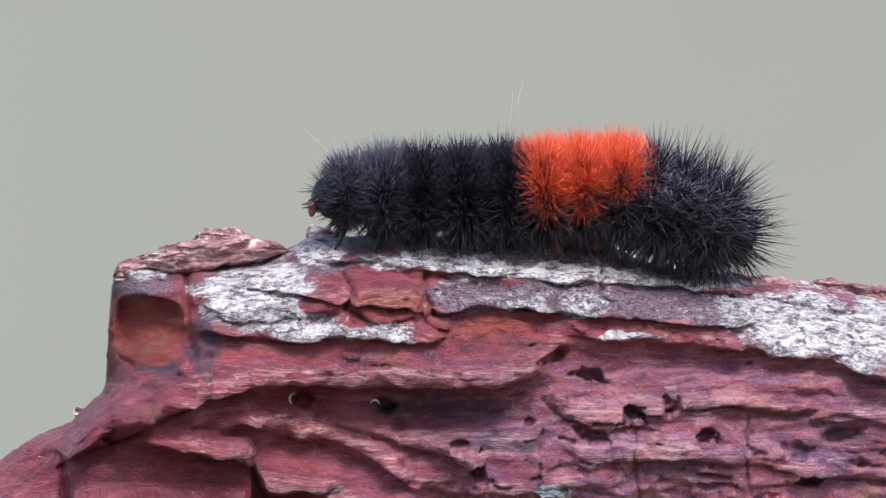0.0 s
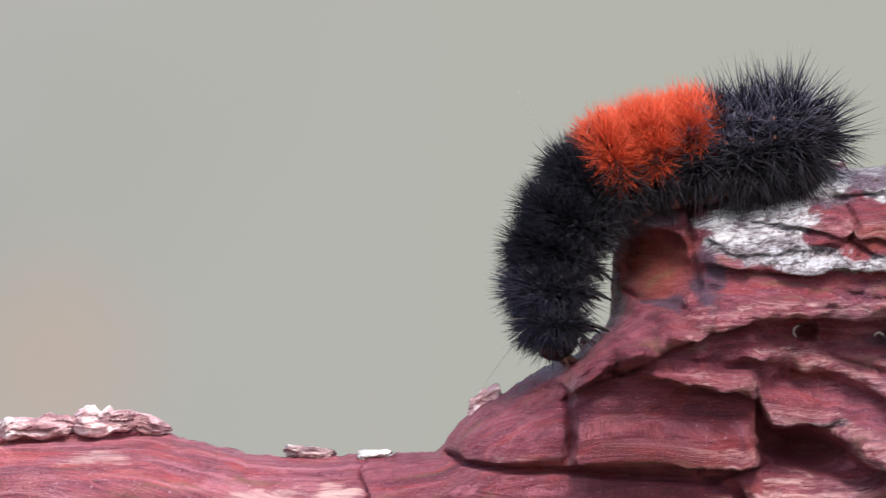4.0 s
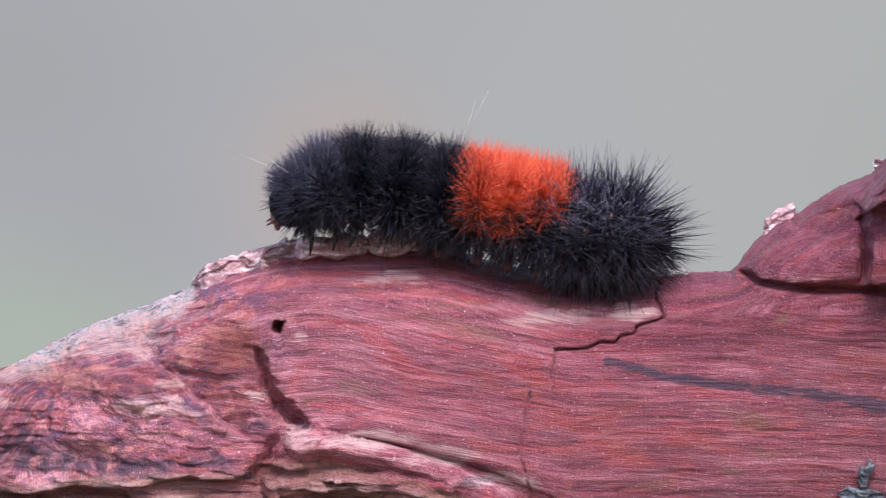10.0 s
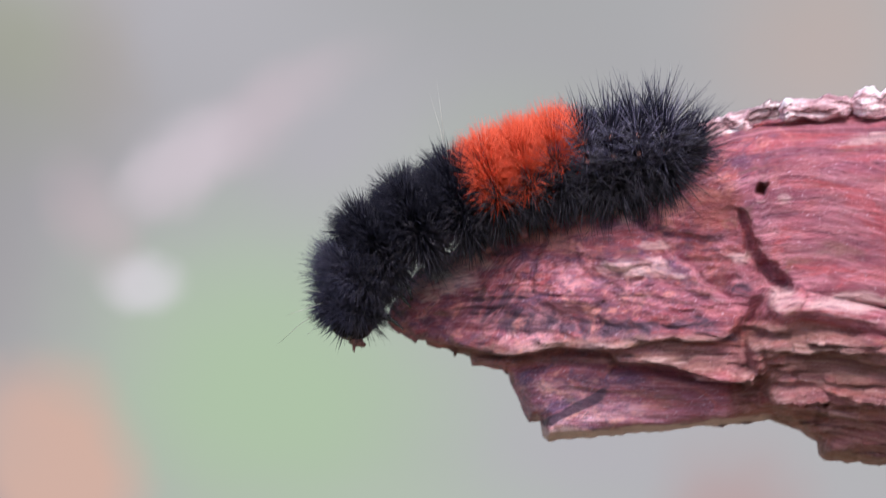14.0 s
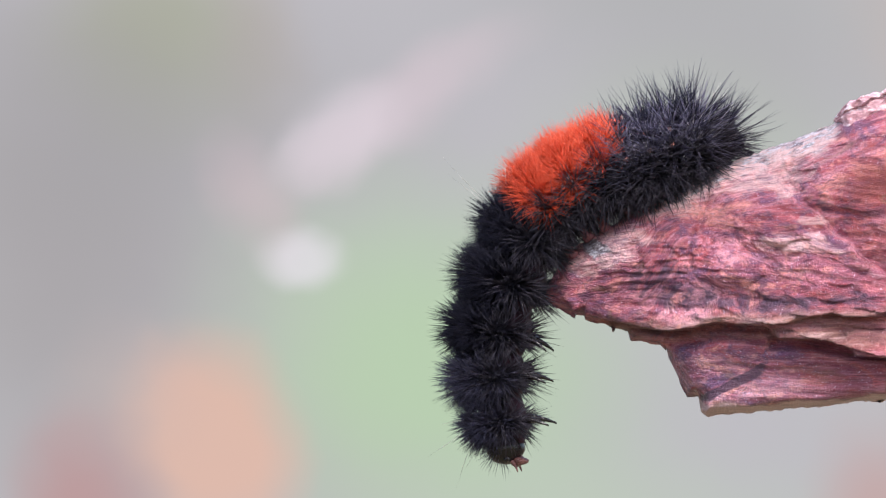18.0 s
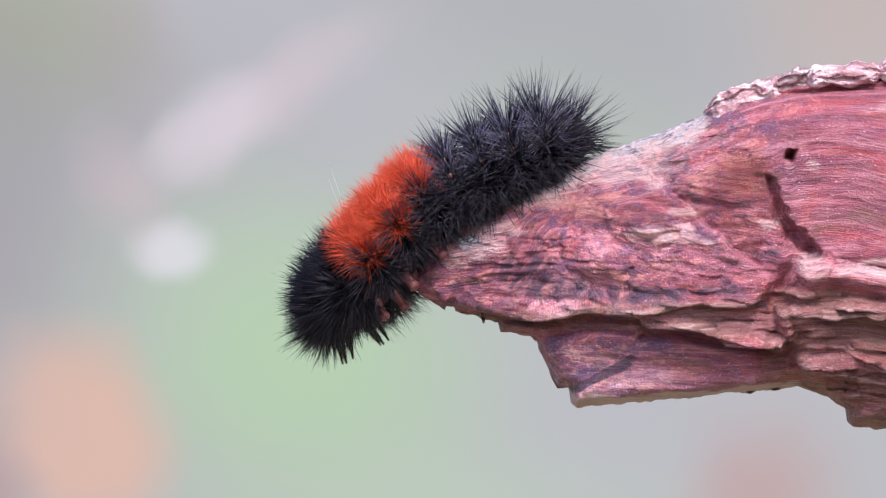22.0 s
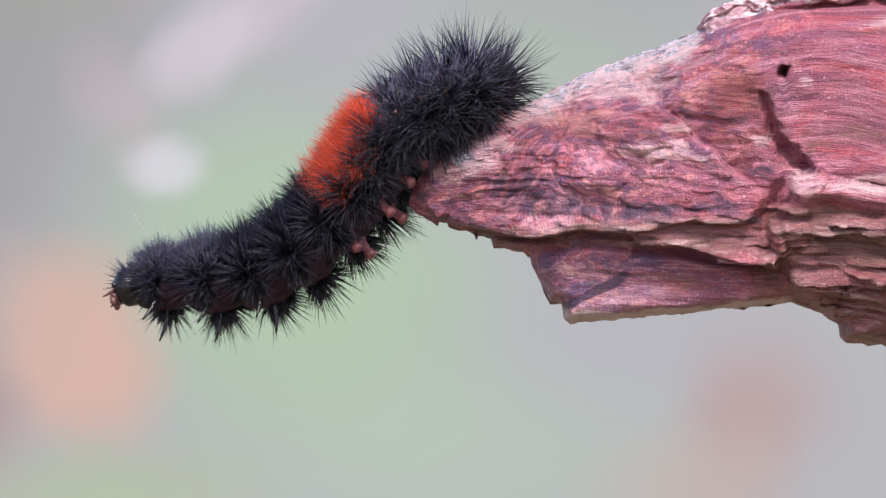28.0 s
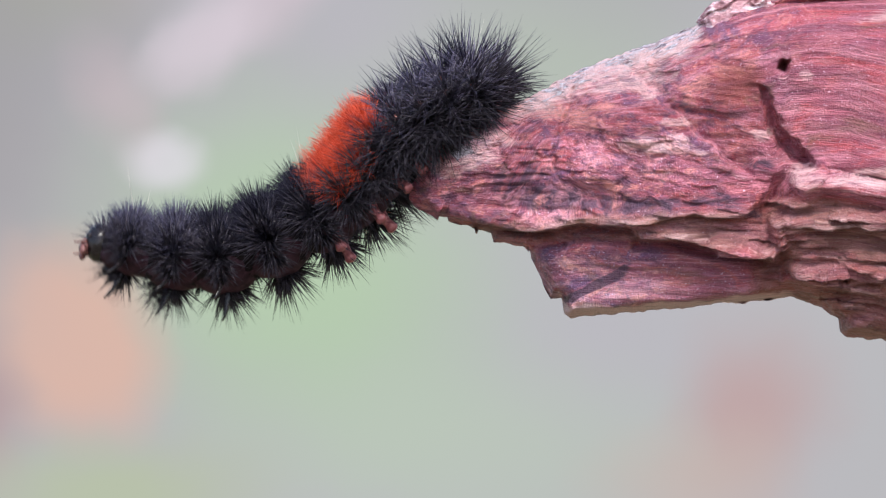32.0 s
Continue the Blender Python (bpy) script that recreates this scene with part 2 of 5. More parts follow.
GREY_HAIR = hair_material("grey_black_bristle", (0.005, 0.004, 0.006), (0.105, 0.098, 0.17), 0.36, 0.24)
STAR_HAIR = hair_material("blue_sheen_black_bristle", (0.004, 0.0035, 0.006), (0.17, 0.15, 0.26), 0.28, 0.5)
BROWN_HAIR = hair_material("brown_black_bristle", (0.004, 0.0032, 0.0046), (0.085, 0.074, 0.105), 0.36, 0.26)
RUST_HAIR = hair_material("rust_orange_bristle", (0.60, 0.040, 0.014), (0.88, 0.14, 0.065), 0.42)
RUST_SKIN = skin_material("rust_skin", (0.38, 0.030, 0.010), (0.52, 0.05, 0.016), 0.6)
SKIN = skin_material("black_skin", (0.005, 0.004, 0.006), (0.014, 0.010, 0.013), 0.65)
BELLY = skin_material("purple_brown_belly", (0.024, 0.011, 0.018), (0.062, 0.028, 0.042), 0.6)
PALE_HAIR = hair_material("pale_long_hair", (0.5, 0.47, 0.43), (0.75, 0.72, 0.66), 0.4)
NECK = skin_material("bare_pinkish_neck", (0.13, 0.065, 0.085), (0.26, 0.14, 0.165), 0.45)
WART = skin_material("reddish_wart", (0.16, 0.055, 0.05), (0.46, 0.20, 0.17), 0.2)
PROLEG = skin_material("pink_proleg", (0.26, 0.075, 0.085), (0.46, 0.18, 0.18), 0.35)
HEAD = skin_material("glossy_black_head", (0.008, 0.007, 0.009), (0.02, 0.014, 0.016), 0.14)
MOUTH = skin_material("reddish_mouthparts", (0.07, 0.028, 0.028), (0.20, 0.08, 0.075), 0.35)


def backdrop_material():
    """Far-off foliage and fallen leaves, melted into soft patches, their brightness set by emission."""
    m, tree, bsdf = material("glowing_distant_foliage")
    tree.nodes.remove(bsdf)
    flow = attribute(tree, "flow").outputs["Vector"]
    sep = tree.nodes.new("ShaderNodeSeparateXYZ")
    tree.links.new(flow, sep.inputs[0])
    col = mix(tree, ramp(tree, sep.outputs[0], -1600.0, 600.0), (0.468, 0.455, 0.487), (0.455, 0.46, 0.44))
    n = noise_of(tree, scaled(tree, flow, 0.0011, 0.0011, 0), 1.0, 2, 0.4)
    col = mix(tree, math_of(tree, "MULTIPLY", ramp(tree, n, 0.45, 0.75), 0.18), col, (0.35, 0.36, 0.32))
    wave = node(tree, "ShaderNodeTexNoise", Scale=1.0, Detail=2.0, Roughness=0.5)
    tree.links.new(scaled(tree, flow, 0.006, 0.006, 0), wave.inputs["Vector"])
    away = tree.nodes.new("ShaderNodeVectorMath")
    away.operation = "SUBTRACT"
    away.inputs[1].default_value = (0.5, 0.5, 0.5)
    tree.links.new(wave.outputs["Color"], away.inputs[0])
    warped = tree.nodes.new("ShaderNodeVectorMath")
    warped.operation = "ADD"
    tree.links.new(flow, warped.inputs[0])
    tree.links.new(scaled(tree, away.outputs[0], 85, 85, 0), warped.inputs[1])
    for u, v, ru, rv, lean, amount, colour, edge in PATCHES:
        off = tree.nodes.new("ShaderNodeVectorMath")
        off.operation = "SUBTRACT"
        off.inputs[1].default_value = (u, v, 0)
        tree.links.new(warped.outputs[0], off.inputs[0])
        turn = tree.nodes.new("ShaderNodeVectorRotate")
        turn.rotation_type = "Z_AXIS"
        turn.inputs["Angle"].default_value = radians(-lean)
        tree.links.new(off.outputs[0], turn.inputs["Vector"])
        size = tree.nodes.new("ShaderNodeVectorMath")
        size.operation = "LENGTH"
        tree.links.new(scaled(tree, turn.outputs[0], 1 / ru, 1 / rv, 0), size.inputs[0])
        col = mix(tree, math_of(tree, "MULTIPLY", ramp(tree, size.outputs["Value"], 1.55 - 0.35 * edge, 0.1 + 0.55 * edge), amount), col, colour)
    # The sheet glows by itself: its daylight is put into the patch colours.
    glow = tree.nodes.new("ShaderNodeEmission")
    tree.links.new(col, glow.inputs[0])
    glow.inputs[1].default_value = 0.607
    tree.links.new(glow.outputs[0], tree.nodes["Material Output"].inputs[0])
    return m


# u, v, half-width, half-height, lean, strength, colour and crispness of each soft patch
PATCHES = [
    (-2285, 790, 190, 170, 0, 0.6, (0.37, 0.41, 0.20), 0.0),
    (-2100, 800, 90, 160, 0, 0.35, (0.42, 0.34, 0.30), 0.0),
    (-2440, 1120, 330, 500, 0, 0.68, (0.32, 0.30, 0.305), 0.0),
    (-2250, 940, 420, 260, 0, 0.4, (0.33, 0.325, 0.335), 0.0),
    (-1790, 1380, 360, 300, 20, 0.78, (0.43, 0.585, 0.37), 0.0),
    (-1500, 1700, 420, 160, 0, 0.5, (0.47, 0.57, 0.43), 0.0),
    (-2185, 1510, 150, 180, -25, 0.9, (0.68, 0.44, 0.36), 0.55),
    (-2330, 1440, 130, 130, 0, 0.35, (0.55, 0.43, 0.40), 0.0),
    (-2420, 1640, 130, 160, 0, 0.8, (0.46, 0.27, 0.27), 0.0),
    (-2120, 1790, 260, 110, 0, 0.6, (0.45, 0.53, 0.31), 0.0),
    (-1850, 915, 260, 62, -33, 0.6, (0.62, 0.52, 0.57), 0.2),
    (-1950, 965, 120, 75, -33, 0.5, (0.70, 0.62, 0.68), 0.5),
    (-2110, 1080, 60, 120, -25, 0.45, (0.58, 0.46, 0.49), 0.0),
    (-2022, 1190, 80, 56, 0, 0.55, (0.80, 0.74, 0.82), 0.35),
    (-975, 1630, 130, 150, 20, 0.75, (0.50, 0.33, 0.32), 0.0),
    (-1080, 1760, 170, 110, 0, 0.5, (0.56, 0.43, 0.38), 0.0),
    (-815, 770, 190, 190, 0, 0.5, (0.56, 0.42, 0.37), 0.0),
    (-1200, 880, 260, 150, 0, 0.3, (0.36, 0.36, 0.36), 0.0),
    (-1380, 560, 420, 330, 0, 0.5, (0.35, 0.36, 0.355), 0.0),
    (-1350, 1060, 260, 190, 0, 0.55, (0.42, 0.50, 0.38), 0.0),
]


# ---------------------------------------------------------------- mesh helpers
def lattice(x, y, seed):
    n = (x * 374761393 + y * 668265263 + seed * 974634777) & 0xFFFFFFFF
    n = ((n ^ (n >> 13)) * 1274126177) & 0xFFFFFFFF
    return ((n ^ (n >> 16)) & 0xFFFF) / 65535.0


def rough_field(x, y, seed=0, octaves=4, gain=0.5):
    """Smooth random field, about -1 to 1."""
    total, size, norm = 0.0, 1.0, 0.0
    x, y = x * 0.85 - y * 0.53, x * 0.53 + y * 0.85
    for k in range(octaves):
        xi, yi = np.floor(x).astype(np.int64), np.floor(y).astype(np.int64)
        fx, fy = x - xi, y - yi
        fx, fy = fx * fx * (3 - 2 * fx), fy * fy * (3 - 2 * fy)
        a, b = lattice(xi, yi, seed + k), lattice(xi + 1, yi, seed + k)
        c, d = lattice(xi, yi + 1, seed + k), lattice(xi + 1, yi + 1, seed + k)
        total = total + size * ((a * (1 - fx) + b * fx) * (1 - fy) + (c * (1 - fx) + d * fx) * fy)
        norm += size
        size *= gain
        x, y = (x * 0.8 - y * 0.6) * 2.03 + 17.1, (x * 0.6 + y * 0.8) * 2.03 + 9.7
    return 2 * total / norm - 1


def grid_mesh(name, points, mats, fields=None, closed=True):
    """A mesh from a rows x columns array of places; the rows close on themselves."""
    rows, cols = points.shape[:2]
    i, j = np.meshgrid(np.arange(rows if closed else rows - 1), np.arange(cols - 1), indexing="ij")
    i2 = (i + 1) % rows
    quads = np.stack([i * cols + j, i * cols + j + 1, i2 * cols + j + 1, i2 * cols + j], -1).reshape(-1, 4)
    if closed:
        flat = points.reshape(-1, 3) - points.reshape(-1, 3).mean(0)
        a, b, c = flat[quads[:, 0]], flat[quads[:, 1]], flat[quads[:, 2]]
        if np.einsum("ij,ij->i", a, np.cross(b, c)).sum() < 0:
            quads = quads[:, ::-1].copy()
    me = bpy.data.meshes.new(name)
    me.vertices.add(rows * cols)
    me.vertices.foreach_set("co", points.reshape(-1).astype(np.float32))
    me.loops.add(quads.size)
    me.loops.foreach_set("vertex_index", quads.reshape(-1).astype(np.int32))
    me.polygons.add(len(quads))
    me.polygons.foreach_set("loop_start", np.arange(0, quads.size, 4, dtype=np.int32))
    me.polygons.foreach_set("use_smooth", np.ones(len(quads), dtype=bool))
    for key, values in (fields or {}).items():
        if values.ndim == 3:
            me.attributes.new(key, "FLOAT_VECTOR", "POINT").data.foreach_set("vector", values.reshape(-1).astype(np.float32))
        else:
            me.attributes.new(key, "FLOAT", "POINT").data.foreach_set("value", values.reshape(-1).astype(np.float32))
    me.update()
    me.validate()
    for m in mats:
        me.materials.append(m)
    return me


def part(name, data, mat, parent, label=""):
    """One mesh object under a thing or a part, from a bmesh or a mesh."""
    if isinstance(data, bmesh.types.BMesh):
        me = bpy.data.meshes.new(name)
        for f in data.faces:
            f.smooth = True
        data.to_mesh(me)
        data.free()
        data = me
    if mat is not None:
        data.materials.append(mat)
    ob = new(name, data)
    ob.parent = parent
    return tagged(ob, label)


# ---------------------------------------------------------------- ground and distance
def ground():
    bm = bmesh.new()
    bmesh.ops.create_grid(bm, x_segments=40, y_segments=40, size=150.0)
    me = bpy.data.meshes.new("ground")
    bm.to_mesh(me)
    bm.free()
    m, tree, bsdf = material("leaf_litter_soil")
    co = tree.nodes.new("ShaderNodeTexCoord").outputs["Object"]
    a, b = noise_of(tree, co, 6.0, 6, 0.7), noise_of(tree, co, 90.0, 4, 0.7)
    col = mix(tree, ramp(tree, a, 0.4, 0.62), (0.17, 0.12, 0.085), (0.10, 0.13, 0.055))
    col = mix(tree, ramp(tree, b, 0.5, 0.7), col, (0.36, 0.23, 0.15))
    tree.links.new(col, bsdf.inputs["Base Color"])
    bsdf.inputs["Roughness"].default_value = 0.9
    bump(tree, bsdf, b, 0.6, 0.01)
    me.materials.append(m)
    ob = new("ground", me)
    ob.location = (0, 0, -0.36)
    tagged(ob, "brown leaf litter and short grass on damp soil", "ground", kind="structure")


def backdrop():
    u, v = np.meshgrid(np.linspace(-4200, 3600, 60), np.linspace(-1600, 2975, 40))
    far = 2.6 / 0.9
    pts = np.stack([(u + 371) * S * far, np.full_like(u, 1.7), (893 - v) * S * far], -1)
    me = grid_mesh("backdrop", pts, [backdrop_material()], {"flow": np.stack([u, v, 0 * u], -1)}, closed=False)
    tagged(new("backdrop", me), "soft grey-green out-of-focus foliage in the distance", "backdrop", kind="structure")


# ---------------------------------------------------------------- the log
TOP = [(-1588, 1252), (-1583, 1232), (-1568, 1205), (-1552, 1180), (-1500, 1143), (-1440, 1108), (-1351, 1062),
       (-1280, 1025), (-1205, 995), (-1120, 966), (-1084, 952), (-1050, 925), (-980, 896), (-880, 880),
       (-740, 880), (-650, 872), (-600, 884), (-560, 898), (-440, 925), (-330, 931), (-250, 921), (-130, 920),
       (-115, 910), (-80, 868), (-40, 834), (0, 815), (45, 783), (80, 766), (125, 748), (150, 722), (180, 694),
       (187, 676), (189, 640), (191, 600), (193, 560), (196, 520), (202, 482), (212, 470), (250, 468), (330, 470), (460, 462), (505, 446), (535, 424),
       (560, 412), (640, 418), (720, 411)]
TOP_EAST = [(766, 409), (776, 418), (851, 407), (881, 409), (939, 417), (1002, 428), (1042, 422), (1072, 428), (1092, 437),
            (1117, 452), (1142, 460), (1172, 470), (1300, 482), (1330, 492), (1440, 498), (1500, 512), (1568, 528), (1800, 560),
            (2300, 640)]
BOTTOM = [(-1588, 1256), (-1580, 1266), (-1548, 1284), (-1536, 1292), (-1505, 1298), (-1478, 1305), (-1442, 1315),
          (-1437, 1334), (-1384, 1340), (-1372, 1350), (-1369, 1366), (-1352, 1400), (-1336, 1430), (-1316, 1432),
          (-1312, 1458), (-1301, 1468), (-1211, 1459), (-1050, 1444), (-911, 1427), (-856, 1446), (-842, 1458),
          (-826, 1466), (-823, 1490), (-812, 1499), (-740, 1505), (-400, 1510), (0, 1490), (250, 1480), (600, 1470),
          (1200, 1480), (1700, 1420), (2300, 1260)]


def along(points, u):
    p = np.array(points, float)
    return np.interp(u, p[:, 0], p[:, 1])


def soft(x, lo, hi):
    t = np.clip((x - lo) / (hi - lo), 0, 1)
    return t * t * (3 - 2 * t)


class Relief:
    """Height above the log's plain front, built up from lips, cracks, holes and blobs."""

    def __init__(self, u, v):
        self.u, self.v, self.h = u, v, np.zeros_like(u)
        self.wu = u + 20 * rough_field(u / 90, v / 60, 5, 3)
        self.wv = v + 10 * rough_field(u / 80, v / 50, 6, 4, 0.5)

    def lip(self, points, height, reach, edge=8.0, fade=40.0, blunt=0.42):
        """A ledge that stands proud above the line and breaks off under it."""
        line = along(points, self.wu)
        d = line - self.wv
        ends = soft(self.wu, points[0][0], points[0][0] + fade) * (1 - soft(self.wu, points[-1][0] - fade, points[-1][0]))
        x = np.clip((d + 0.5 * edge) / (edge + blunt * reach), 0, 1)
        uneven = 1 + 0.4 * rough_field(self.u / 70, self.v / 60, 9, 3)
        self.h += height * ends * uneven * np.sqrt(x * (2 - x)) * np.exp(-np.maximum(d - edge - blunt * reach, 0) / reach)

    def shelf(self, points, height, reach, edge=6.0, fade=40.0, blunt=0.42):
        """A ledge that stands proud below the line."""
        line = along(points, self.wu)
        d = self.wv - line
        ends = soft(self.wu, points[0][0], points[0][0] + fade) * (1 - soft(self.wu, points[-1][0] - fade, points[-1][0]))
        x = np.clip((d + 0.5 * edge) / (edge + blunt * reach), 0, 1)
        uneven = 1 + 0.4 * rough_field(self.u / 70, self.v / 60, 9, 3)
        self.h += height * ends * uneven * np.sqrt(x * (2 - x)) * np.exp(-np.maximum(d - edge - blunt * reach, 0) / reach)

    def near(self, points, wobble=1.0, margin=60):
        u, v = self.u + wobble * (self.wu - self.u) * 0.4, self.v + wobble * (self.wv - self.v) * 0.6
        best = np.full_like(u, 1e9)
        for (a, b), (c, d) in zip(points[:-1], points[1:]):
            lo_u, hi_u = min(a, c) - margin, max(a, c) + margin
            lo_v, hi_v = min(b, d) - margin, max(b, d) + margin
            k = (u > lo_u) & (u < hi_u) & (v > lo_v) & (v < hi_v)
            t = np.clip(((u[k] - a) * (c - a) + (v[k] - b) * (d - b)) / ((c - a) ** 2 + (d - b) ** 2), 0, 1)
            best[k] = np.minimum(best[k], np.hypot(u[k] - a - t * (c - a), v[k] - b - t * (d - b)))
        return best

    def crack(self, points, width, depth):
        self.h -= depth * np.exp(-(self.near(points) / width) ** 2)

    def hole(self, u, v, ru, rv, depth, lean=0.0):
        c, s = math.cos(radians(lean)), math.sin(radians(lean))
        x, y = self.wu * 0.4 + self.u * 0.6 - u, self.wv * 0.4 + self.v * 0.6 - v
        r = np.hypot((x * c + y * s) / ru, (y * c - x * s) / rv) * (1 + 0.75 * min(1.0, 22.0 / ru) * rough_field(self.u / 18, self.v / 13, 10, 3))
        self.h -= depth * (1 - soft(r, 0.6, 1.15))

    def hollow(self, u, v, ru, rv, depth):
        """A broad, soft-edged sink."""
        self.h -= depth * np.exp(-2.0 * (((self.wu - u) / ru) ** 2 + ((self.wv - v) / rv) ** 2) ** 1.5)

    def dome(self, u, v, ru, rv, height):
        r = np.hypot((self.wu - u) / ru, (self.wv - v) / rv)
        self.h += height * np.maximum(0, 1 - r * r)

    def block(self, u0, u1, v0, v1, height, edge=7.0):
        self.h += (height * soft(self.wu, u0 - edge, u0 + edge) * (1 - soft(self.wu, u1 - edge, u1 + edge))
                   * soft(self.wv, v0 - edge, v0 + edge) * (1 - soft(self.wv, v1 - edge, v1 + edge)))


def spots(u, v, places):
    total = np.zeros_like(u)
    for a, b, ru, rv in places:
        total = np.maximum(total, 1 - soft(np.hypot((u - a) / ru, (v - b) / rv), 0.3, 1.2))
    return total


def carve(r):
    u, v = r.u, r.v
    # the pocket of bare end grain and the lichened cap over it
    bowl = (np.abs((r.wu - 262) / 66) ** 3 + np.abs((r.wv - 594) / 66) ** 3) ** (1 / 3)
    r.h -= 80 * np.sqrt(np.clip(1 - bowl ** 4, 0, 1)) * (1 - 0.35 * soft(v, 560, 640))
    r.crack([(205, 640), (250, 662), (320, 660), (352, 640)], 8, 20)
    r.crack([(328, 486), (326, 560), (330, 640)], 6, 30)
    r.block(604, 738, 504, 572, 20, 5)
    r.block(340, 586, 484, 550, 9, 5)
    r.crack([(744, 490), (740, 530), (752, 560)], 4, 22)
    r.lip([(330, 590), (440, 604), (600, 594), (725, 606), (800, 590)], 40, 34, 5, 40, 0.2)
    r.lip([(340, 560), (400, 566), (480, 566), (540, 552), (610, 562)], 18, 22)
    r.lip([(420, 512), (640, 540), (740, 562), (830, 548), (990, 556), (1160, 566), (1270, 578), (1330, 570)], 32, 36, 4, 40, 0.15)
    r.lip([(980, 596), (1150, 606), (1330, 622), (1470, 642), (1568, 668), (1900, 690)], 40, 60, 6, 50, 0.22)
    r.lip([(200, 492), (260, 482), (400, 478), (520, 470)], 12, 25)
    r.lip([(545, 462), (640, 470), (740, 480), (860, 490), (1000, 502), (1210, 510), (1340, 524)], 26, 22, 4, 30)
    r.lip([(600, 440), (700, 444), (820, 440), (960, 452), (1060, 462), (1140, 482)], 16, 14, 4, 30)
    r.lip([(1300, 524), (1440, 545), (1700, 560)], 16, 20)
    r.crack([(598, 490), (604, 520), (596, 548), (640, 578)], 4, 24)
    r.crack([(1053, 478), (1050, 505), (1054, 532)], 4, 30)
    r.crack([(735, 530), (730, 570), (780, 588)], 4, 18)
    r.crack([(1360, 500), (1410, 528), (1460, 548), (1568, 590)], 4, 14)
    r.shelf([(640, 505), (700, 498), (742, 520)], 10, 50)
    # the long ledge under the cap, with the hollow below it
    r.lip([(60, 838), (150, 800), (250, 758), (300, 728), (350, 706), (420, 690), (560, 682), (700, 688), (860, 686), (950, 668), (985, 640)], 74, 70, 8, 110)
    r.lip([(925, 640), (960, 626), (1100, 618), (1330, 632), (1480, 650), (1620, 684)], 16, 30)
    r.lip([(930, 690), (990, 742), (1060, 752), (1150, 734), (1290, 724), (1420, 744), (1568, 756), (1700, 760)], 24, 36)
    r.lip([(180, 800), (330, 778), (480, 782), (560, 790), (600, 770)], 26, 44, 8, 90)
    r.lip([(560, 742), (640, 762), (700, 790), (780, 800), (850, 840)], 36, 36)
    r.lip([(970, 800), (1050, 816), (1180, 806), (1280, 812), (1400, 842), (1568, 852)], 18, 30)
    r.lip([(640, 842), (760, 868), (850, 880), (990, 856), (1100, 868)], 18, 30)
    r.lip([(1090, 690), (1200, 676), (1330, 690), (1500, 702)], 12, 24)
    r.shelf([(430, 826), (480, 800), (560, 826), (640, 858), (700, 900)], 30, 60)
    r.hollow(740, 722, 250, 46, 60)
    r.hollow(520, 810, 290, 140, 62)
    r.dome(1120, 800, 380, 150, 44)
    r.hollow(690, 745, 170, 36, 14)
    for a, b, ru, rv, d, lean in (
            (528, 708, 17, 13, 40, 0), (672, 720, 17, 12, 40, 0), (692, 756, 13, 10, 30, 0), (797, 782, 22, 10, 36, -8),
            (826, 828, 20, 17, 40, 20), (1100, 727, 28, 17, 48, 10), (1166, 720, 17, 14, 40, 0), (1028, 664, 22, 13, 44, 0),
            (1022, 768, 36, 12, 42, 15), (1228, 773, 19, 12, 44, 0), (1405, 852, 22, 11, 40, 5), (1470, 772, 46, 16, 34, -10), (1390, 800, 24, 20, 18, 0),
            (915, 752, 9, 9, 22, 0), (1568, 800, 26, 10, 30, 0), (960, 636, 24, 12, 30, -20)):
        r.hole(a, b, ru, rv, d, lean)
    r.crack([(1104, 760), (1100, 800), (1106, 850), (1112, 900)], 3, 9)
    r.crack([(1302, 735), (1296, 800), (1302, 870)], 3, 14)
    r.crack([(938, 760), (934, 830), (940, 890)], 3, 10)
    r.crack([(1030, 748), (1180, 728), (1280, 722), (1300, 730), (1410, 742)], 4, 18)
    # the flank below the end: flowing ridges, then split boards
    r.lip([(20, 815), (100, 790), (170, 748), (230, 730)], 16, 40)
    r.lip([(100, 800), (115, 775), (180, 752)], 12, 20)
    r.lip([(212, 880), (300, 806), (420, 800), (470, 820)], 12, 26)
    r.crack([(-112, 920), (-80, 938), (0, 948), (90, 955), (240, 962), (360, 972), (410, 952), (450, 942)], 6, 34)
    r.crack([(106, 775), (100, 820), (104, 880), (104, 926), (125, 950)], 5, 12)
    r.block(104, 430, 780, 944, 64, 9)
    r.h -= 0.10 * (v - 860) * soft(u, 60, 130) * (1 - soft(u, 380, 440)) * soft(v, 770, 790) * (1 - soft(v, 930, 960))
    r.block(-95, 92, 866, 940, 22, 12)
    r.shelf([(360, 965), (392, 985), (412, 1010), (420, 1060), (450, 1100)], 10, 60)
    r.crack([(352, 970), (398, 986), (414, 1020), (400, 1085), (370, 1110)], 8, 36)
    r.lip([(70, 850), (120, 800), (180, 774), (284, 790), (402, 814), (431, 828), (460, 877), (512, 899), (593, 914), (659, 951), (760, 975)], 78, 70, 6, 80)
    r.hollow(515, 902, 105, 56, 130)
    r.hollow(600, 955, 110, 30, 60)
    r.lip([(300, 742), (380, 756), (470, 770), (560, 782), (640, 820), (720, 850)], 34, 40)
    r.dome(560, 990, 150, 60, 30)
    # the smooth flank of the arm
    r.crack([(-248, 928), (-257, 956), (-249, 982), (-244, 1003), (-262, 1010), (-286, 1017), (-292, 1030), (-318, 1033), (-327, 1045), (-352, 1042), (-374, 1053), (-430, 1056)], 2.6, 20)
    r.crack([(-432, 1056), (-438, 1095), (-440, 1130)], 2, 7)
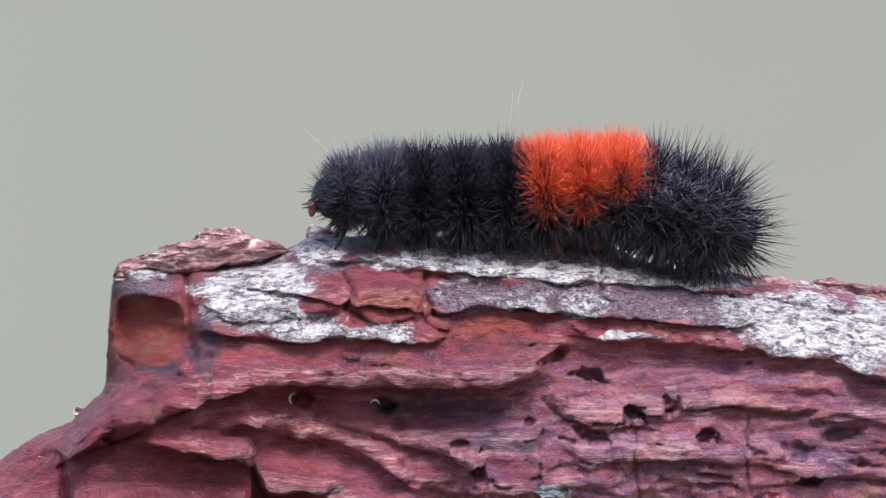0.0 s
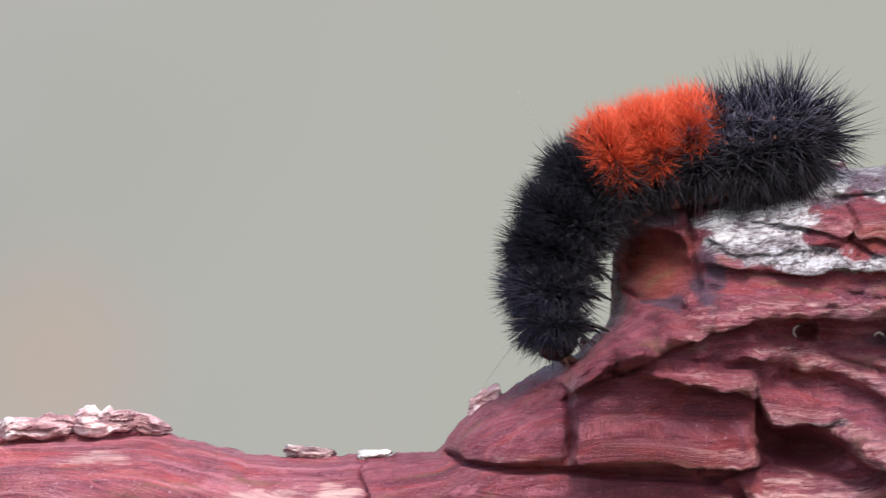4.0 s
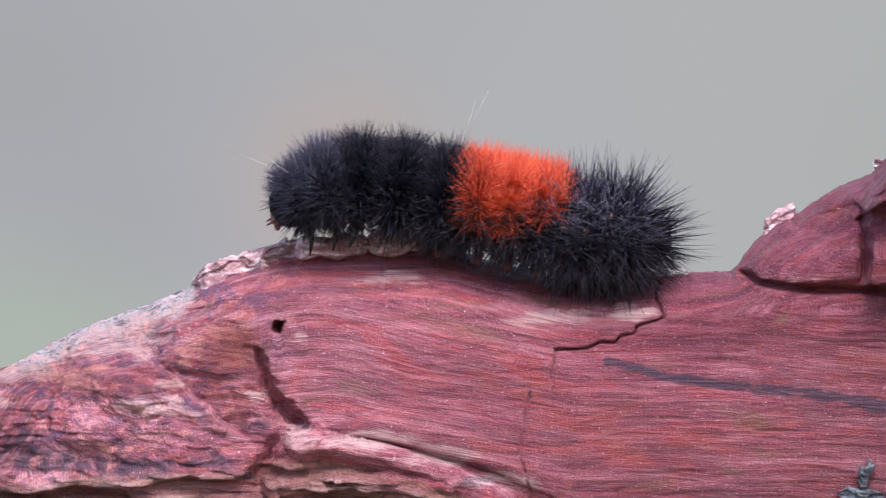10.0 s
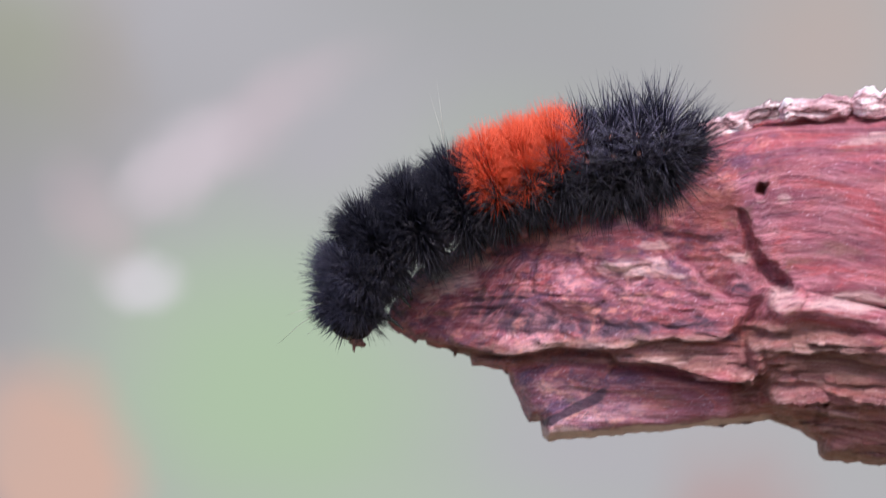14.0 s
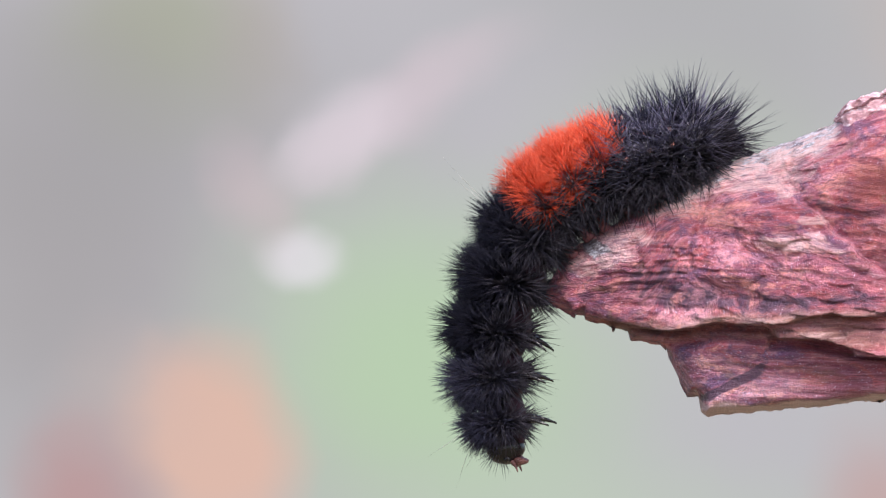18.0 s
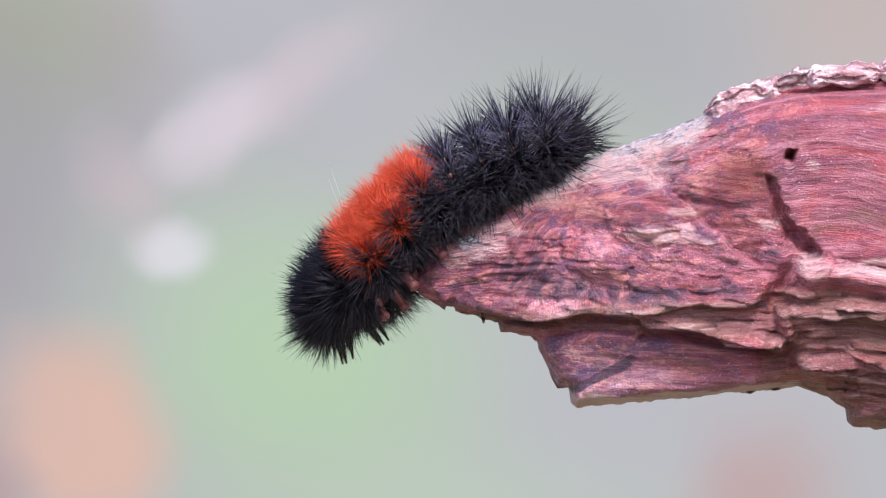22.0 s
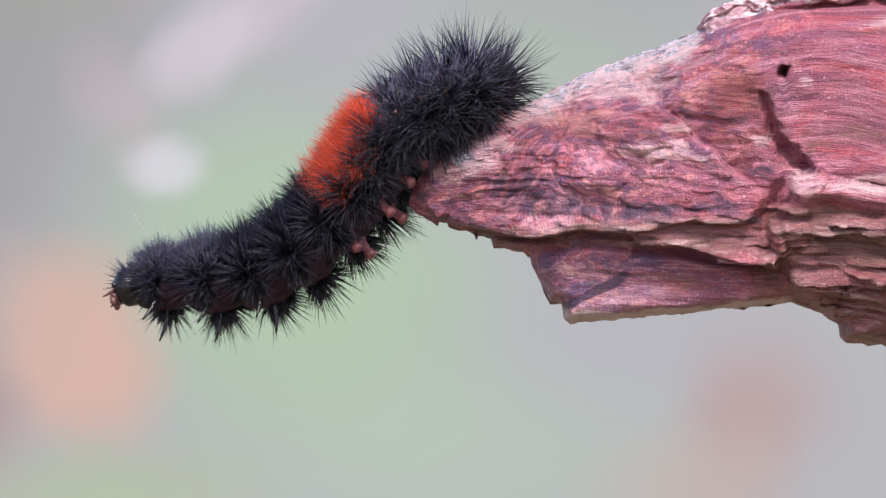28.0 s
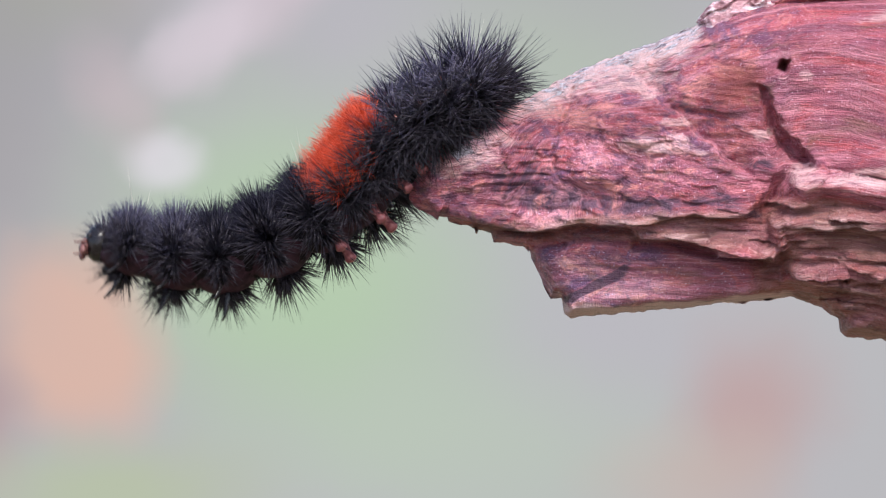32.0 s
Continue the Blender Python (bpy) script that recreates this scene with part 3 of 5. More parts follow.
    r.crack([(-480, 1135), (-486, 1200), (-492, 1240), (-478, 1290), (-470, 1330)], 2.2, 8)
    r.lip([(-880, 1012), (-760, 1006), (-640, 992), (-520, 996), (-420, 1012), (-360, 1028), (-250, 1008), (-240, 1000)], 3, 34)
    r.lip([(-1050, 945), (-900, 902), (-820, 890), (-740, 888), (-650, 882), (-560, 910), (-420, 950), (-300, 965)], 8, 16)
    r.h -= 80 * (1 - soft(np.hypot(r.u + 917, 0.9 * (r.v - 1017)) * (1 + 0.3 * rough_field(u / 14, v / 14, 12, 2)), 3, 12))
    r.dome(-870, 1034, 42, 26, 7)
    r.groove = r.near([(-950, 1062), (-948, 1086), (-938, 1116), (-922, 1144), (-902, 1166), (-880, 1182)], 0.0)
    r.groove = r.groove * (1 + 0.5 * rough_field(u / 15, v / 15, 56, 3)) + 2.5 * rough_field(u / 7, v / 9, 60, 2)
    r.h -= (22 + 22 * soft(v, 1060, 1140)) * (1 - soft(r.groove / (10 + 3 * soft(v, 1065, 1150)), 0.1, 1.5)) * (1 + 0.22 * rough_field(u / 9, v / 60, 57, 2))
    west_bank = r.near([(-972, 1066), (-966, 1096), (-952, 1130), (-932, 1160), (-908, 1182)], 0.0)
    r.h -= 16 * np.exp(-(west_bank / 24) ** 2)
    r.shelf([(-905, 1196), (-880, 1190), (-840, 1180)], 20, 40, 4, 14)
    r.lip([(-900, 1190), (-860, 1196), (-740, 1215), (-600, 1240), (-520, 1272), (-400, 1330)], 16, 30)
    r.crack([(-762, 1212), (-700, 1226), (-640, 1238), (-560, 1262), (-520, 1278)], 2.6, 13)
    r.shelf([(-945, 1235), (-900, 1206), (-850, 1200), (-760, 1216), (-600, 1260), (-480, 1320)], 44, 60, 6, 40, 0.25)
    r.lip([(-920, 1285), (-860, 1300), (-740, 1320), (-600, 1330), (-480, 1370)], 14, 40, 4, 20, 0.12)
    r.lip([(-950, 1350), (-860, 1352), (-760, 1380), (-600, 1420)], 14, 36, 4, 20, 0.12)
    # the worn tip: scalloped plates, the broken lower edge and the board under it
    before = r.h.copy()
    r.lip([(-1215, 1010), (-1157, 1055), (-1098, 1114), (-1023, 1181), (-960, 1215)], -66, 60, 4, 20, 0.06)
    r.lip([(-1330, 1095), (-1240, 1040), (-1190, 1060), (-1140, 1090), (-1090, 1130), (-1030, 1170), (-960, 1200)], 4, 30)
    r.lip([(-1560, 1205), (-1480, 1190), (-1430, 1150), (-1400, 1200), (-1330, 1175), (-1290, 1180)], 12, 34)
    r.lip([(-1540, 1245), (-1440, 1222), (-1360, 1225), (-1270, 1240), (-1150, 1255), (-1000, 1250)], 12, 30)
    r.lip([(-1262, 1090), (-1208, 1181), (-1140, 1232), (-1065, 1257), (-990, 1262)], 13, 44, 6, 24)
    r.lip([(-1212, 1125), (-1140, 1190), (-1065, 1223), (-1000, 1232)], 10, 26, 6, 20)
    r.lip([(-1160, 1120), (-1110, 1168), (-1040, 1196), (-980, 1205)], 8, 20, 6, 20)
    r.lip([(-1372, 1150), (-1340, 1178), (-1310, 1182), (-1288, 1130)], 10, 40, 6, 10)
    r.lip([(-1530, 1208), (-1470, 1206), (-1418, 1192), (-1395, 1160)], 11, 34, 6, 14)
    rho = np.hypot((r.wu + 1050) / 1.75, r.wv - 1140) / 23 + 0.7 * rough_field(u / 60, v / 40, 52, 3)
    frac = rho - np.floor(rho)
    shell = soft(u, -1400, -1300) * (1 - soft(u, -1000, -930)) * soft(v, 1090, 1150) * (1 - soft(v, 1260, 1290))
    r.h += 5.5 * shell * frac * soft(frac, 1.0, 0.82)
    r.h = before + 0.46 * (r.h - before)
    r.h += 0.30 * np.clip(v - 1335, 0, 90) * soft(u, -1390, -1340) * (1 - soft(u, -990, -930))
    r.hollow(-935, 1345, 48, 100, 30)
    r.crack([(-1490, 1300), (-1440, 1308), (-1360, 1316), (-1270, 1306), (-1180, 1312)], 9, 30)
    r.crack([(-1180, 1334), (-1100, 1340), (-1040, 1352), (-960, 1362)], 8, 26)
    r.crack([(-1163, 1008), (-1150, 1048), (-1122, 1082), (-1098, 1108), (-1060, 1146), (-1013, 1184)], 3, 3)
    r.crack([(-1292, 1060), (-1300, 1110), (-1320, 1150), (-1318, 1200)], 5, 12)
    r.lip([(-1330, 1068), (-1230, 1032), (-1130, 1000), (-1040, 975), (-960, 960)], 4, 20, 4, 30)
    r.lip([(-1150, 1030), (-1040, 1010), (-960, 1020), (-930, 1030)], 3, 20, 4, 30)
    r.lip([(-1100, 1100), (-1020, 1096), (-950, 1090)], 3, 16, 4, 30)
    r.dome(-1250, 1200, 60, 38, 14)
    r.dome(-1170, 1130, 70, 36, 14)
    r.lip([(-1588, 1268), (-1493, 1299), (-1359, 1307), (-1233, 1295), (-1107, 1282), (-989, 1282), (-940, 1270)], 28, 50, 4, 40, 0.1)
    r.lip([(-1190, 1312), (-1170, 1322), (-1050, 1326), (-960, 1340), (-900, 1330)], 34, 30, 4, 16, 0.1)
    r.lip([(-1050, 1340), (-1030, 1352), (-960, 1356), (-920, 1350)], 26, 26, 4, 12, 0.1)
    r.crack([(-1400, 1352), (-1330, 1330), (-1270, 1322), (-1150, 1328), (-1040, 1345)], 7, 22)
    r.lip([(-1345, 1468), (-1200, 1450), (-1050, 1436), (-900, 1424)], 12, 24)
    r.hollow(-1150, 1400, 210, 46, 12)
    r.crack([(-930, 1220), (-952, 1270), (-930, 1330), (-900, 1420)], 11, 14)
    r.lip([(-930, 1370), (-860, 1406), (-760, 1422), (-640, 1460)], 14, 34, 4, 14, 0.12)
    r.hole(-812, 1392, 9, 5, 18)
    r.hole(-860, 1440, 30, 14, 18, 20)
    r.crack([(-1075, 938), (-980, 916), (-870, 902), (-760, 897), (-640, 893)], 5, 26)
    # weathering at several scales, stronger on the broken parts than on the smooth flank
    west = 1 - soft(u, -1020, -860)
    right = soft(u, -40, 160) * (1 - 0.75 * soft(v, 950, 1000) * (1 - soft(u, 330, 420)))
    board = soft(u, -1400, -1340) * (1 - soft(u, -1010, -950)) * soft(v, 1325, 1350)
    plates = soft(u, -130, -90) * (1 - soft(u, 400, 560)) * soft(v, 775, 800) * (1 - soft(v, 935, 965))
    calm = (1 - 0.85 * board) * (1 - 0.85 * plates)
    broken = (0.26 + 0.50 * right + 0.34 * west) * calm
    flowv = r.wv + 26 * rough_field(u / 260, v / 120, 31, 2)
    step = flowv / 52 + 1.1 * rough_field(u / 190, v / 60, 21, 3)
    frac = step - np.floor(step)
    r.h += right * calm * 8 * (frac - 0.5) * soft(frac, 1.0, 0.86) * soft(rough_field(u / 160, v / 60, 22, 2), -0.1, 0.4)
    r.h += broken * 13 * rough_field(u / 130, v / 60, 41, 4, 0.5)
    r.h -= west * calm * 1.6 * np.abs(rough_field(r.wu / 70, (r.wv + 0.5 * r.wu) / 40, 48, 3)) ** 0.7
    r.h += broken * 5 * np.abs(rough_field(u / 90, flowv / 18, 47, 3))
    r.h += (2.0 + 1.8 * broken) * (1 - 0.5 * plates) * rough_field(u / 110, flowv / 7, 42, 3)
    r.h += (1.2 + 1.6 * west * calm) * rough_field(u / 20, v / 9, 43, 2)
    r.h += right * calm * 11 * rough_field(r.wu / 44, r.wv / 20, 58, 4, 0.55)
    r.h += west * calm * 2.6 * rough_field(r.wu / 50, r.wv / 24, 59, 4, 0.6)
    crusty = west * (1 - soft(v - along(TOP, u), 40, 80)) * soft(u, -1500, -1400)
    r.h += crusty * 7 * rough_field(u / 22, v / 12, 55, 3, 0.6)
    # thin broken layers under the arm
    below = along([(-1560, 1282), (-1490, 1290), (-1200, 1268), (-1000, 1262), (-940, 1250), (-860, 1238), (-740, 1262), (-600, 1300), (-480, 1350), (-380, 1400)], u)
    layered = soft(v - below, -6, 14) * (1 - soft(u, -420, -330)) * (1 - 0.97 * soft(v, 1318, 1334) * (1 - soft(u, -985, -950)))
    level = (v - 0.05 * u + 9 * rough_field(u / 80, v / 40, 62, 3)) / 15
    layer = np.floor(level)
    slab = rough_field(u / 62 + 7.3 * layer, 3.1 * layer, 63, 2)
    slab = 0.5 * slab + 0.5 * np.round(2.2 * slab) / 2.2
    r.layered = layered
    r.h += layered * ((13 + 9 * soft(u, -980, -920)) * slab + 5 * (level - layer))
    r.hollow(-918, 1240, 44, 34, 30)
    r.block(-1036, -932, 1326, 1354, 22, 5)
    r.block(-928, -690, 1364, 1402, 24, 6)
    r.block(-942, -600, 1280, 1362, 14, 6)
    lumps = np.abs(rough_field(r.wu / 100, r.wv / 42, 51, 3, 0.5))
    east = right * soft(v, 600, 680) * calm
    r.h += 21 * east * (0.3 - lumps)
    cap = (1 - soft(v - 0.06 * u, 530, 570)) * soft(u, 320, 360)
    r.h += (1 - soft(v, 450, 490)) * soft(u, 540, 600) * 12 * rough_field(u / 16, v / 11, 54, 3)
    r.h += cap * 18 * rough_field(u / 34, v / 20, 53, 4, 0.55)
    pits = rough_field(r.wu / 37, r.wv / 17, 44, 3)
    r.h -= right * calm * (10 + 8 * soft(u, 700, 950)) * soft(pits, 0.54, 0.76) * soft(rough_field(u / 130, v / 90, 45, 2), -0.1, 0.25)
    gouge = rough_field(r.wu / 80, r.wv / 15, 49, 3)
    r.h -= soft(u, 550, 850) * soft(v, 690, 740) * 16 * soft(gouge, 0.36, 0.6)


def driftwood():
    fine = np.arange(-1588, 1800, 1.0)
    slope = np.abs(np.gradient(along(TOP + TOP_EAST, fine))) + np.abs(np.gradient(along(BOTTOM, fine)))
    weight = 0.33 + np.minimum(slope, 14) * 0.22
    total = np.cumsum(weight)
    cols = np.interp(np.linspace(0, total[-1], 1330), total, fine)
    cols = np.concatenate([cols, np.linspace(1806, 2300, 50)])
    top, bot = along(TOP + TOP_EAST, cols), along(BOTTOM, cols)
    jag = 7 * rough_field(cols / 24, cols * 0, 3, 3) + 5 * rough_field(cols / 7, cols * 0, 4, 2)
    tip = soft(cols, -1588, -1540)
    top = top + tip * jag * 0.55
    bot = bot + tip * (6 * rough_field(cols / 22, cols * 0, 8, 3) + 7 * np.round(1.4 * rough_field(cols / 40, cols * 0, 9, 1)) * (1 - soft(cols, -1380, -1300)))
    front, back = 250, 40
    a = np.linspace(0, 1, front)
    w = 0.82 * a + 0.18 * (1 - np.cos(np.pi * a)) / 2
    high = bot - top
    v = top[None, :] + w[:, None] * high[None, :]
    # the columns fan out below steep stretches of the outline
    win = np.hanning(201)
    eased = np.convolve(np.pad(cols, 100, mode="reflect", reflect_type="odd"), win / win.sum(), "valid")
    fan = (soft(w, 0.0, 0.34) * (1 - soft(w, 0.72, 1.0)))[:, None]
    u = cols[None, :] * (1 - fan) + eased[None, :] * fan
    def broad(line):
        even = np.arange(-1900.0, 2600.0, 4.0)
        vals = np.interp(even, cols, line)
        win = np.hanning(121)
        return np.interp(u, even, np.convolve(np.pad(vals, 60, mode="edge"), win / win.sum(), "valid"))
    plain = along(BOTTOM, cols) - along(TOP + TOP_EAST, cols)
    bulge_s = broad(np.minimum(0.36 * plain, 235)) * np.sqrt(1 - (1 - np.clip((u + 1588) / 170, 0, 1)) ** 2)
    top_s, bot_s = broad(top) - 30, broad(bot)
    ws = np.clip((v - top_s) / (bot_s - top_s), -0.02, 1.02)
    round_top = np.minimum(110.0, high * 0.42)[None, :]
    round_low = np.minimum(40.0, high * 0.25)[None, :]
    r = Relief(u, v)
    over = np.minimum(r.near(TOP + TOP_EAST, 0.0, 130), v - top)
    under = np.minimum(r.near(BOTTOM, 0.0, 130), bot - v)
    rise = np.sqrt(np.maximum(1 - (1 - np.clip(over / round_top, 0, 1)) ** 2, 0))
    fall = np.sqrt(np.maximum(1 - (1 - np.clip(under / round_low, 0, 1)) ** 2, 0))
    bend = 2 * ws - 0.95
    shape = np.maximum(1 - np.where(bend < 0, 0.55, 0.24 + 0.12 * (1 - soft(u, -1000, -850))) * np.abs(bend) ** 2.2, 0.1) * rise * fall
    carve(r)
    inset = soft(over, 0, 26) * soft(under, 0, 24)
    d = -bulge_s * shape - r.h * inset * soft(u, -1588, -1540)
    sums = np.cumsum(np.pad(r.h, ((30, 30), (0, 0)), mode="edge"), 0)
    mean = (sums[60:] - np.pad(sums, ((1, 0), (0, 0)))[:-61]) / 61
    joint = 1 - soft(u, 90, 180) * (1 - soft(u, 230, 340))
    hang = 0.42 * np.maximum(r.h - mean, 0) * inset * joint
    wall = soft(u, 140, 180) * (1 - soft(u, 205, 240)) * (1 - soft(v, 660, 700))
    shift = (5 * inset + 9 * wall) * rough_field(v / 24, u / 50, 71, 3)
    face = np.stack([(u + shift + 371) * S, d * S, (893 - v - hang) * S], -1)
    b = np.linspace(np.pi, 0, back + 2)[1:-1]
    vb = (top + bot)[None, :] / 2 - np.cos(b)[:, None] * high[None, :] / 2
    vb = (top + bot)[None, :] / 2 + (vb - (top + bot)[None, :] / 2) * -1
    ub = np.repeat(cols[None, :], back, 0)
    db = np.sin(b)[:, None] * bulge_s[0][None, :] * (1 + 0.12 * rough_field(ub / 120, vb / 60, 61, 3))
    rear = np.stack([(ub + 371) * S, db * S, (893 - vb) * S], -1)[::-1]
    if abs(rear[0, 5, 2] - face[-1, 5, 2]) > abs(rear[-1, 5, 2] - face[-1, 5, 2]):
        rear, ub, vb = rear[::-1], ub[::-1], vb[::-1]
    pts = np.concatenate([face, rear], 0)
    uu, vv = np.concatenate([u, ub], 0), np.concatenate([v, vb], 0)
    depth = pts[..., 1] / S
    wob = uu + 34 * rough_field(uu / 60, vv / 36, 81, 4)
    wov = vv + 18 * rough_field(uu / 60, vv / 36, 82, 4)
    lichen = spots(wob, wov, [
        (440, 508, 140, 56), (740, 464, 150, 22), (900, 478, 160, 18), (1060, 490, 190, 15), (430, 560, 120, 44), (530, 578, 140, 30), (650, 588, 100, 20), (970, 870, 46, 22), (560, 450, 60, 40),
        (1010, 545, 70, 22), (930, 545, 80, 20), (1180, 500, 190, 18), (1400, 575, 160, 74), (1500, 595, 120, 66), (1560, 550, 80, 50),
        (1100, 596, 90, 12), (1290, 552, 60, 34), (260, 482, 60, 22), (1750, 600, 160, 80), (-1500, 1162, 46, 28)])
    lichen = np.maximum(lichen, 0.47 * spots(wob, wov, [(850, 445, 330, 50), (880, 530, 130, 34), (800, 515, 100, 40), (1000, 520, 200, 40), (1200, 545, 120, 30)]))
    lichen = lichen * (depth < 40)
    chalk = spots(wob, wov, [(450, 510, 130, 44), (390, 520, 90, 44), (560, 470, 70, 34), (1430, 570, 170, 84), (1540, 570, 120, 70), (1250, 500, 220, 16),
                             (740, 464, 150, 22), (900, 478, 160, 18), (1060, 490, 190, 15), (1060, 596, 60, 10), (1340, 520, 80, 40), (970, 870, 40, 18), (1750, 600, 160, 80), (300, 492, 40, 14)])
    mauve = spots(wob, wov, [(560, 470, 70, 26), (255, 506, 60, 22), (830, 522, 110, 36), (960, 525, 160, 36), (1150, 535, 170, 32), (700, 440, 160, 34), (900, 440, 200, 34),
                             (1080, 470, 130, 24), (230, 510, 50, 30), (1260, 550, 90, 30)])
    bare = spots(wob, wov, [(258, 590, 84, 84), (672, 538, 84, 40), (850, 580, 110, 20), (-1000, 1050, 60, 60)])
    # Redder, darker wood east of the tip, its shade painted in too.
    red_shaded = np.maximum(0.4 * soft(uu, -950, -500) + 0.45 * soft(uu, -450, -200) * (1 - soft(vv, 1000, 1120)), soft(uu + 0.35 * (vv - 950), -260, 90) * (1 - (0.56 - 0.4 * soft(uu, 60, 200)) * soft(vv, 1000, 1110)) * (1 - 0.84 * soft(uu - 0.6 * (vv - 780), 360, 800))) * (0.85 + 0.15 * rough_field(uu / 120, vv / 60, 83, 3))
    # Raised ridges paler: wear, with their highlights painted into the colour.
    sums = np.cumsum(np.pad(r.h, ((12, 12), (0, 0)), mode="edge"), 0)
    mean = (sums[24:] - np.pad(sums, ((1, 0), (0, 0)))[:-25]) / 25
    worn_lit = np.concatenate([joint * np.clip((r.h - mean) / 13, 0, 1), np.zeros_like(ub)], 0)
    line = along(TOP + TOP_EAST, uu)
    edge = 1 - soft(wov - line, 4, 44 + 40 * (1 - soft(uu, -1100, -1000)))
    edge *= np.maximum(soft(uu, -1500, -1330) * (1 - soft(uu, -1080, -1020)), np.maximum(0.6 * soft(uu, -620, -560) * (1 - soft(uu, -480, -400)), 0.95 * soft(uu, 330, 400)))
    west = 1 - soft(uu, -1100, -1000)
    lichen = np.maximum(lichen, (0.62 - 0.09 * west) * edge)
    chalk = np.maximum(chalk, 0.7 * edge * west)
    low = along(BOTTOM, uu) - wov
    rim = (1 - soft(low, 15, 26)) * soft(uu, -1345, -1300) * (1 - soft(uu, -930, -860))
    # Pale patches; light on the ridge and plate edge is put in too.
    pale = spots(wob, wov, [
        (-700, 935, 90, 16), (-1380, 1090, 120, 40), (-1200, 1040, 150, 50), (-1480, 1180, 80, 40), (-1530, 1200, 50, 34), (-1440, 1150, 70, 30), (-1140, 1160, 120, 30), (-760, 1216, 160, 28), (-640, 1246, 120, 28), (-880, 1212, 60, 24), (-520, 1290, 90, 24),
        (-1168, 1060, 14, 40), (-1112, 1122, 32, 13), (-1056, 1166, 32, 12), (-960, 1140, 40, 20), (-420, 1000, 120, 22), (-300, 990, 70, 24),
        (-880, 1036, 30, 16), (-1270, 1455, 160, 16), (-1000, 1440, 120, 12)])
    pale = np.maximum(pale, 0.66 * worn_lit)
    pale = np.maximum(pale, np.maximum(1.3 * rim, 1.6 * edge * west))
    # Stains, plus shade painted into the hollows and beside the pocket.
    stain_shade = np.maximum(spots(wob, wov, [
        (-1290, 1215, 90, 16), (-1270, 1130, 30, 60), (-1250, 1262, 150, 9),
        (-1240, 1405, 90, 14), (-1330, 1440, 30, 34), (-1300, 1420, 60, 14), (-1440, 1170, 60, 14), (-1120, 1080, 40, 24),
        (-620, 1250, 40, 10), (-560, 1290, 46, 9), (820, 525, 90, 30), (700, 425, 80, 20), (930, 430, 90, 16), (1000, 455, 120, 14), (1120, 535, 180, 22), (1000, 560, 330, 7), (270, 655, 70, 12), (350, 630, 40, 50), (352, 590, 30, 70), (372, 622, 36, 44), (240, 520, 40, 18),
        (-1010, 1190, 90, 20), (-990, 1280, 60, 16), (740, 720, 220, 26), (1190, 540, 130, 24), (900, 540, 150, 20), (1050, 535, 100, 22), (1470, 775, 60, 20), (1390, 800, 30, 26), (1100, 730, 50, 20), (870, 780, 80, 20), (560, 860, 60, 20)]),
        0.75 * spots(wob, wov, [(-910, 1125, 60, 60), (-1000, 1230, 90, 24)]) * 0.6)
    stain_shade = stain_shade * (1 - 0.45 * (1 - soft(uu, -1020, -940)))
    # Purple stain at the tip, with the plate's shade painted in.
    stain_shade = np.maximum(stain_shade, 0.85 * spots(wob, wov, [(-1330, 1246, 120, 30), (-1180, 1256, 150, 24), (-1400, 1225, 80, 26), (-1350, 1212, 76, 34), (-1126, 1040, 30, 44), (-1084, 1090, 42, 22), (-1040, 1250, 80, 20)]))
    slash = np.abs((wov - 1436) + 0.46 * (uu + 1312)) / 13
    slash = (1 - soft(slash, 0.35, 1.3)) * soft(uu, -1322, -1300) * (1 - soft(uu, -1215, -1160))
    stain_shade = np.maximum(stain_shade, 1.25 * slash)
    slope_k = (1 - soft(uu, -1050, -800)) * (along([(-1588, 320), (-1300, 165), (-1050, 40), (-850, 0)], uu)) * np.clip((1330 - vv) / 400, 0, 1)
    # Groove darkened towards its middle: recess shade put into the colour.
    stain_shade[:front] = np.maximum(stain_shade[:front], 0.35 * (1 - soft(r.groove, 3, 15)))
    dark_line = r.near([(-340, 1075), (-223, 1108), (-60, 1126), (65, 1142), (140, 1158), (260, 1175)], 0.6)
    stain_shade[:front] = np.maximum(stain_shade[:front], (0.95 + 0.4 * rough_field(u / 60, v / 20, 86, 2)) * (1 - soft(dark_line, 3, 17 + 9 * soft(u, -250, 100))))
    # Shadow edge of the plate painted along its seam.
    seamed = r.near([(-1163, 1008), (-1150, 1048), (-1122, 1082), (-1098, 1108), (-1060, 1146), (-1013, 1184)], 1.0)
    stain_shade[:front] = np.maximum(stain_shade[:front], 0.55 * (1 - soft(seamed, 3, 16)))
    sweep = 0.20 * (np.clip(uu, -800, -400) + 800) * soft(vv, 930, 1000) + 0.05 * (np.clip(uu, -400, 170) + 400) * soft(vv, 860, 900)
    swirl = np.hypot((wob + 1050) / 1.75, wov - 1140)
    scallop = soft(uu, -1420, -1330) * (1 - soft(uu, -1040, -960)) * soft(vv, 1080, 1150) * (1 - soft(vv, 1250, 1290))
    lines = (vv - 0.8 * slope_k - sweep) * (1 - 0.6 * scallop) + 0.6 * scallop * (1140 + swirl)
    flow = np.stack([uu, lines + 12 * rough_field(uu / 260, vv / 130, 31, 2), depth], -1)
    tip = np.maximum(1 - soft(uu + 0.5 * (vv - 1100), -1080, -900), 0.6 * soft(uu, 450, 850) * soft(vv, 570, 640))
    dusty = soft(uu, 480, 900) * soft(vv, 590, 680) * (0.75 + 0.35 * rough_field(uu / 140, vv / 70, 84, 3))
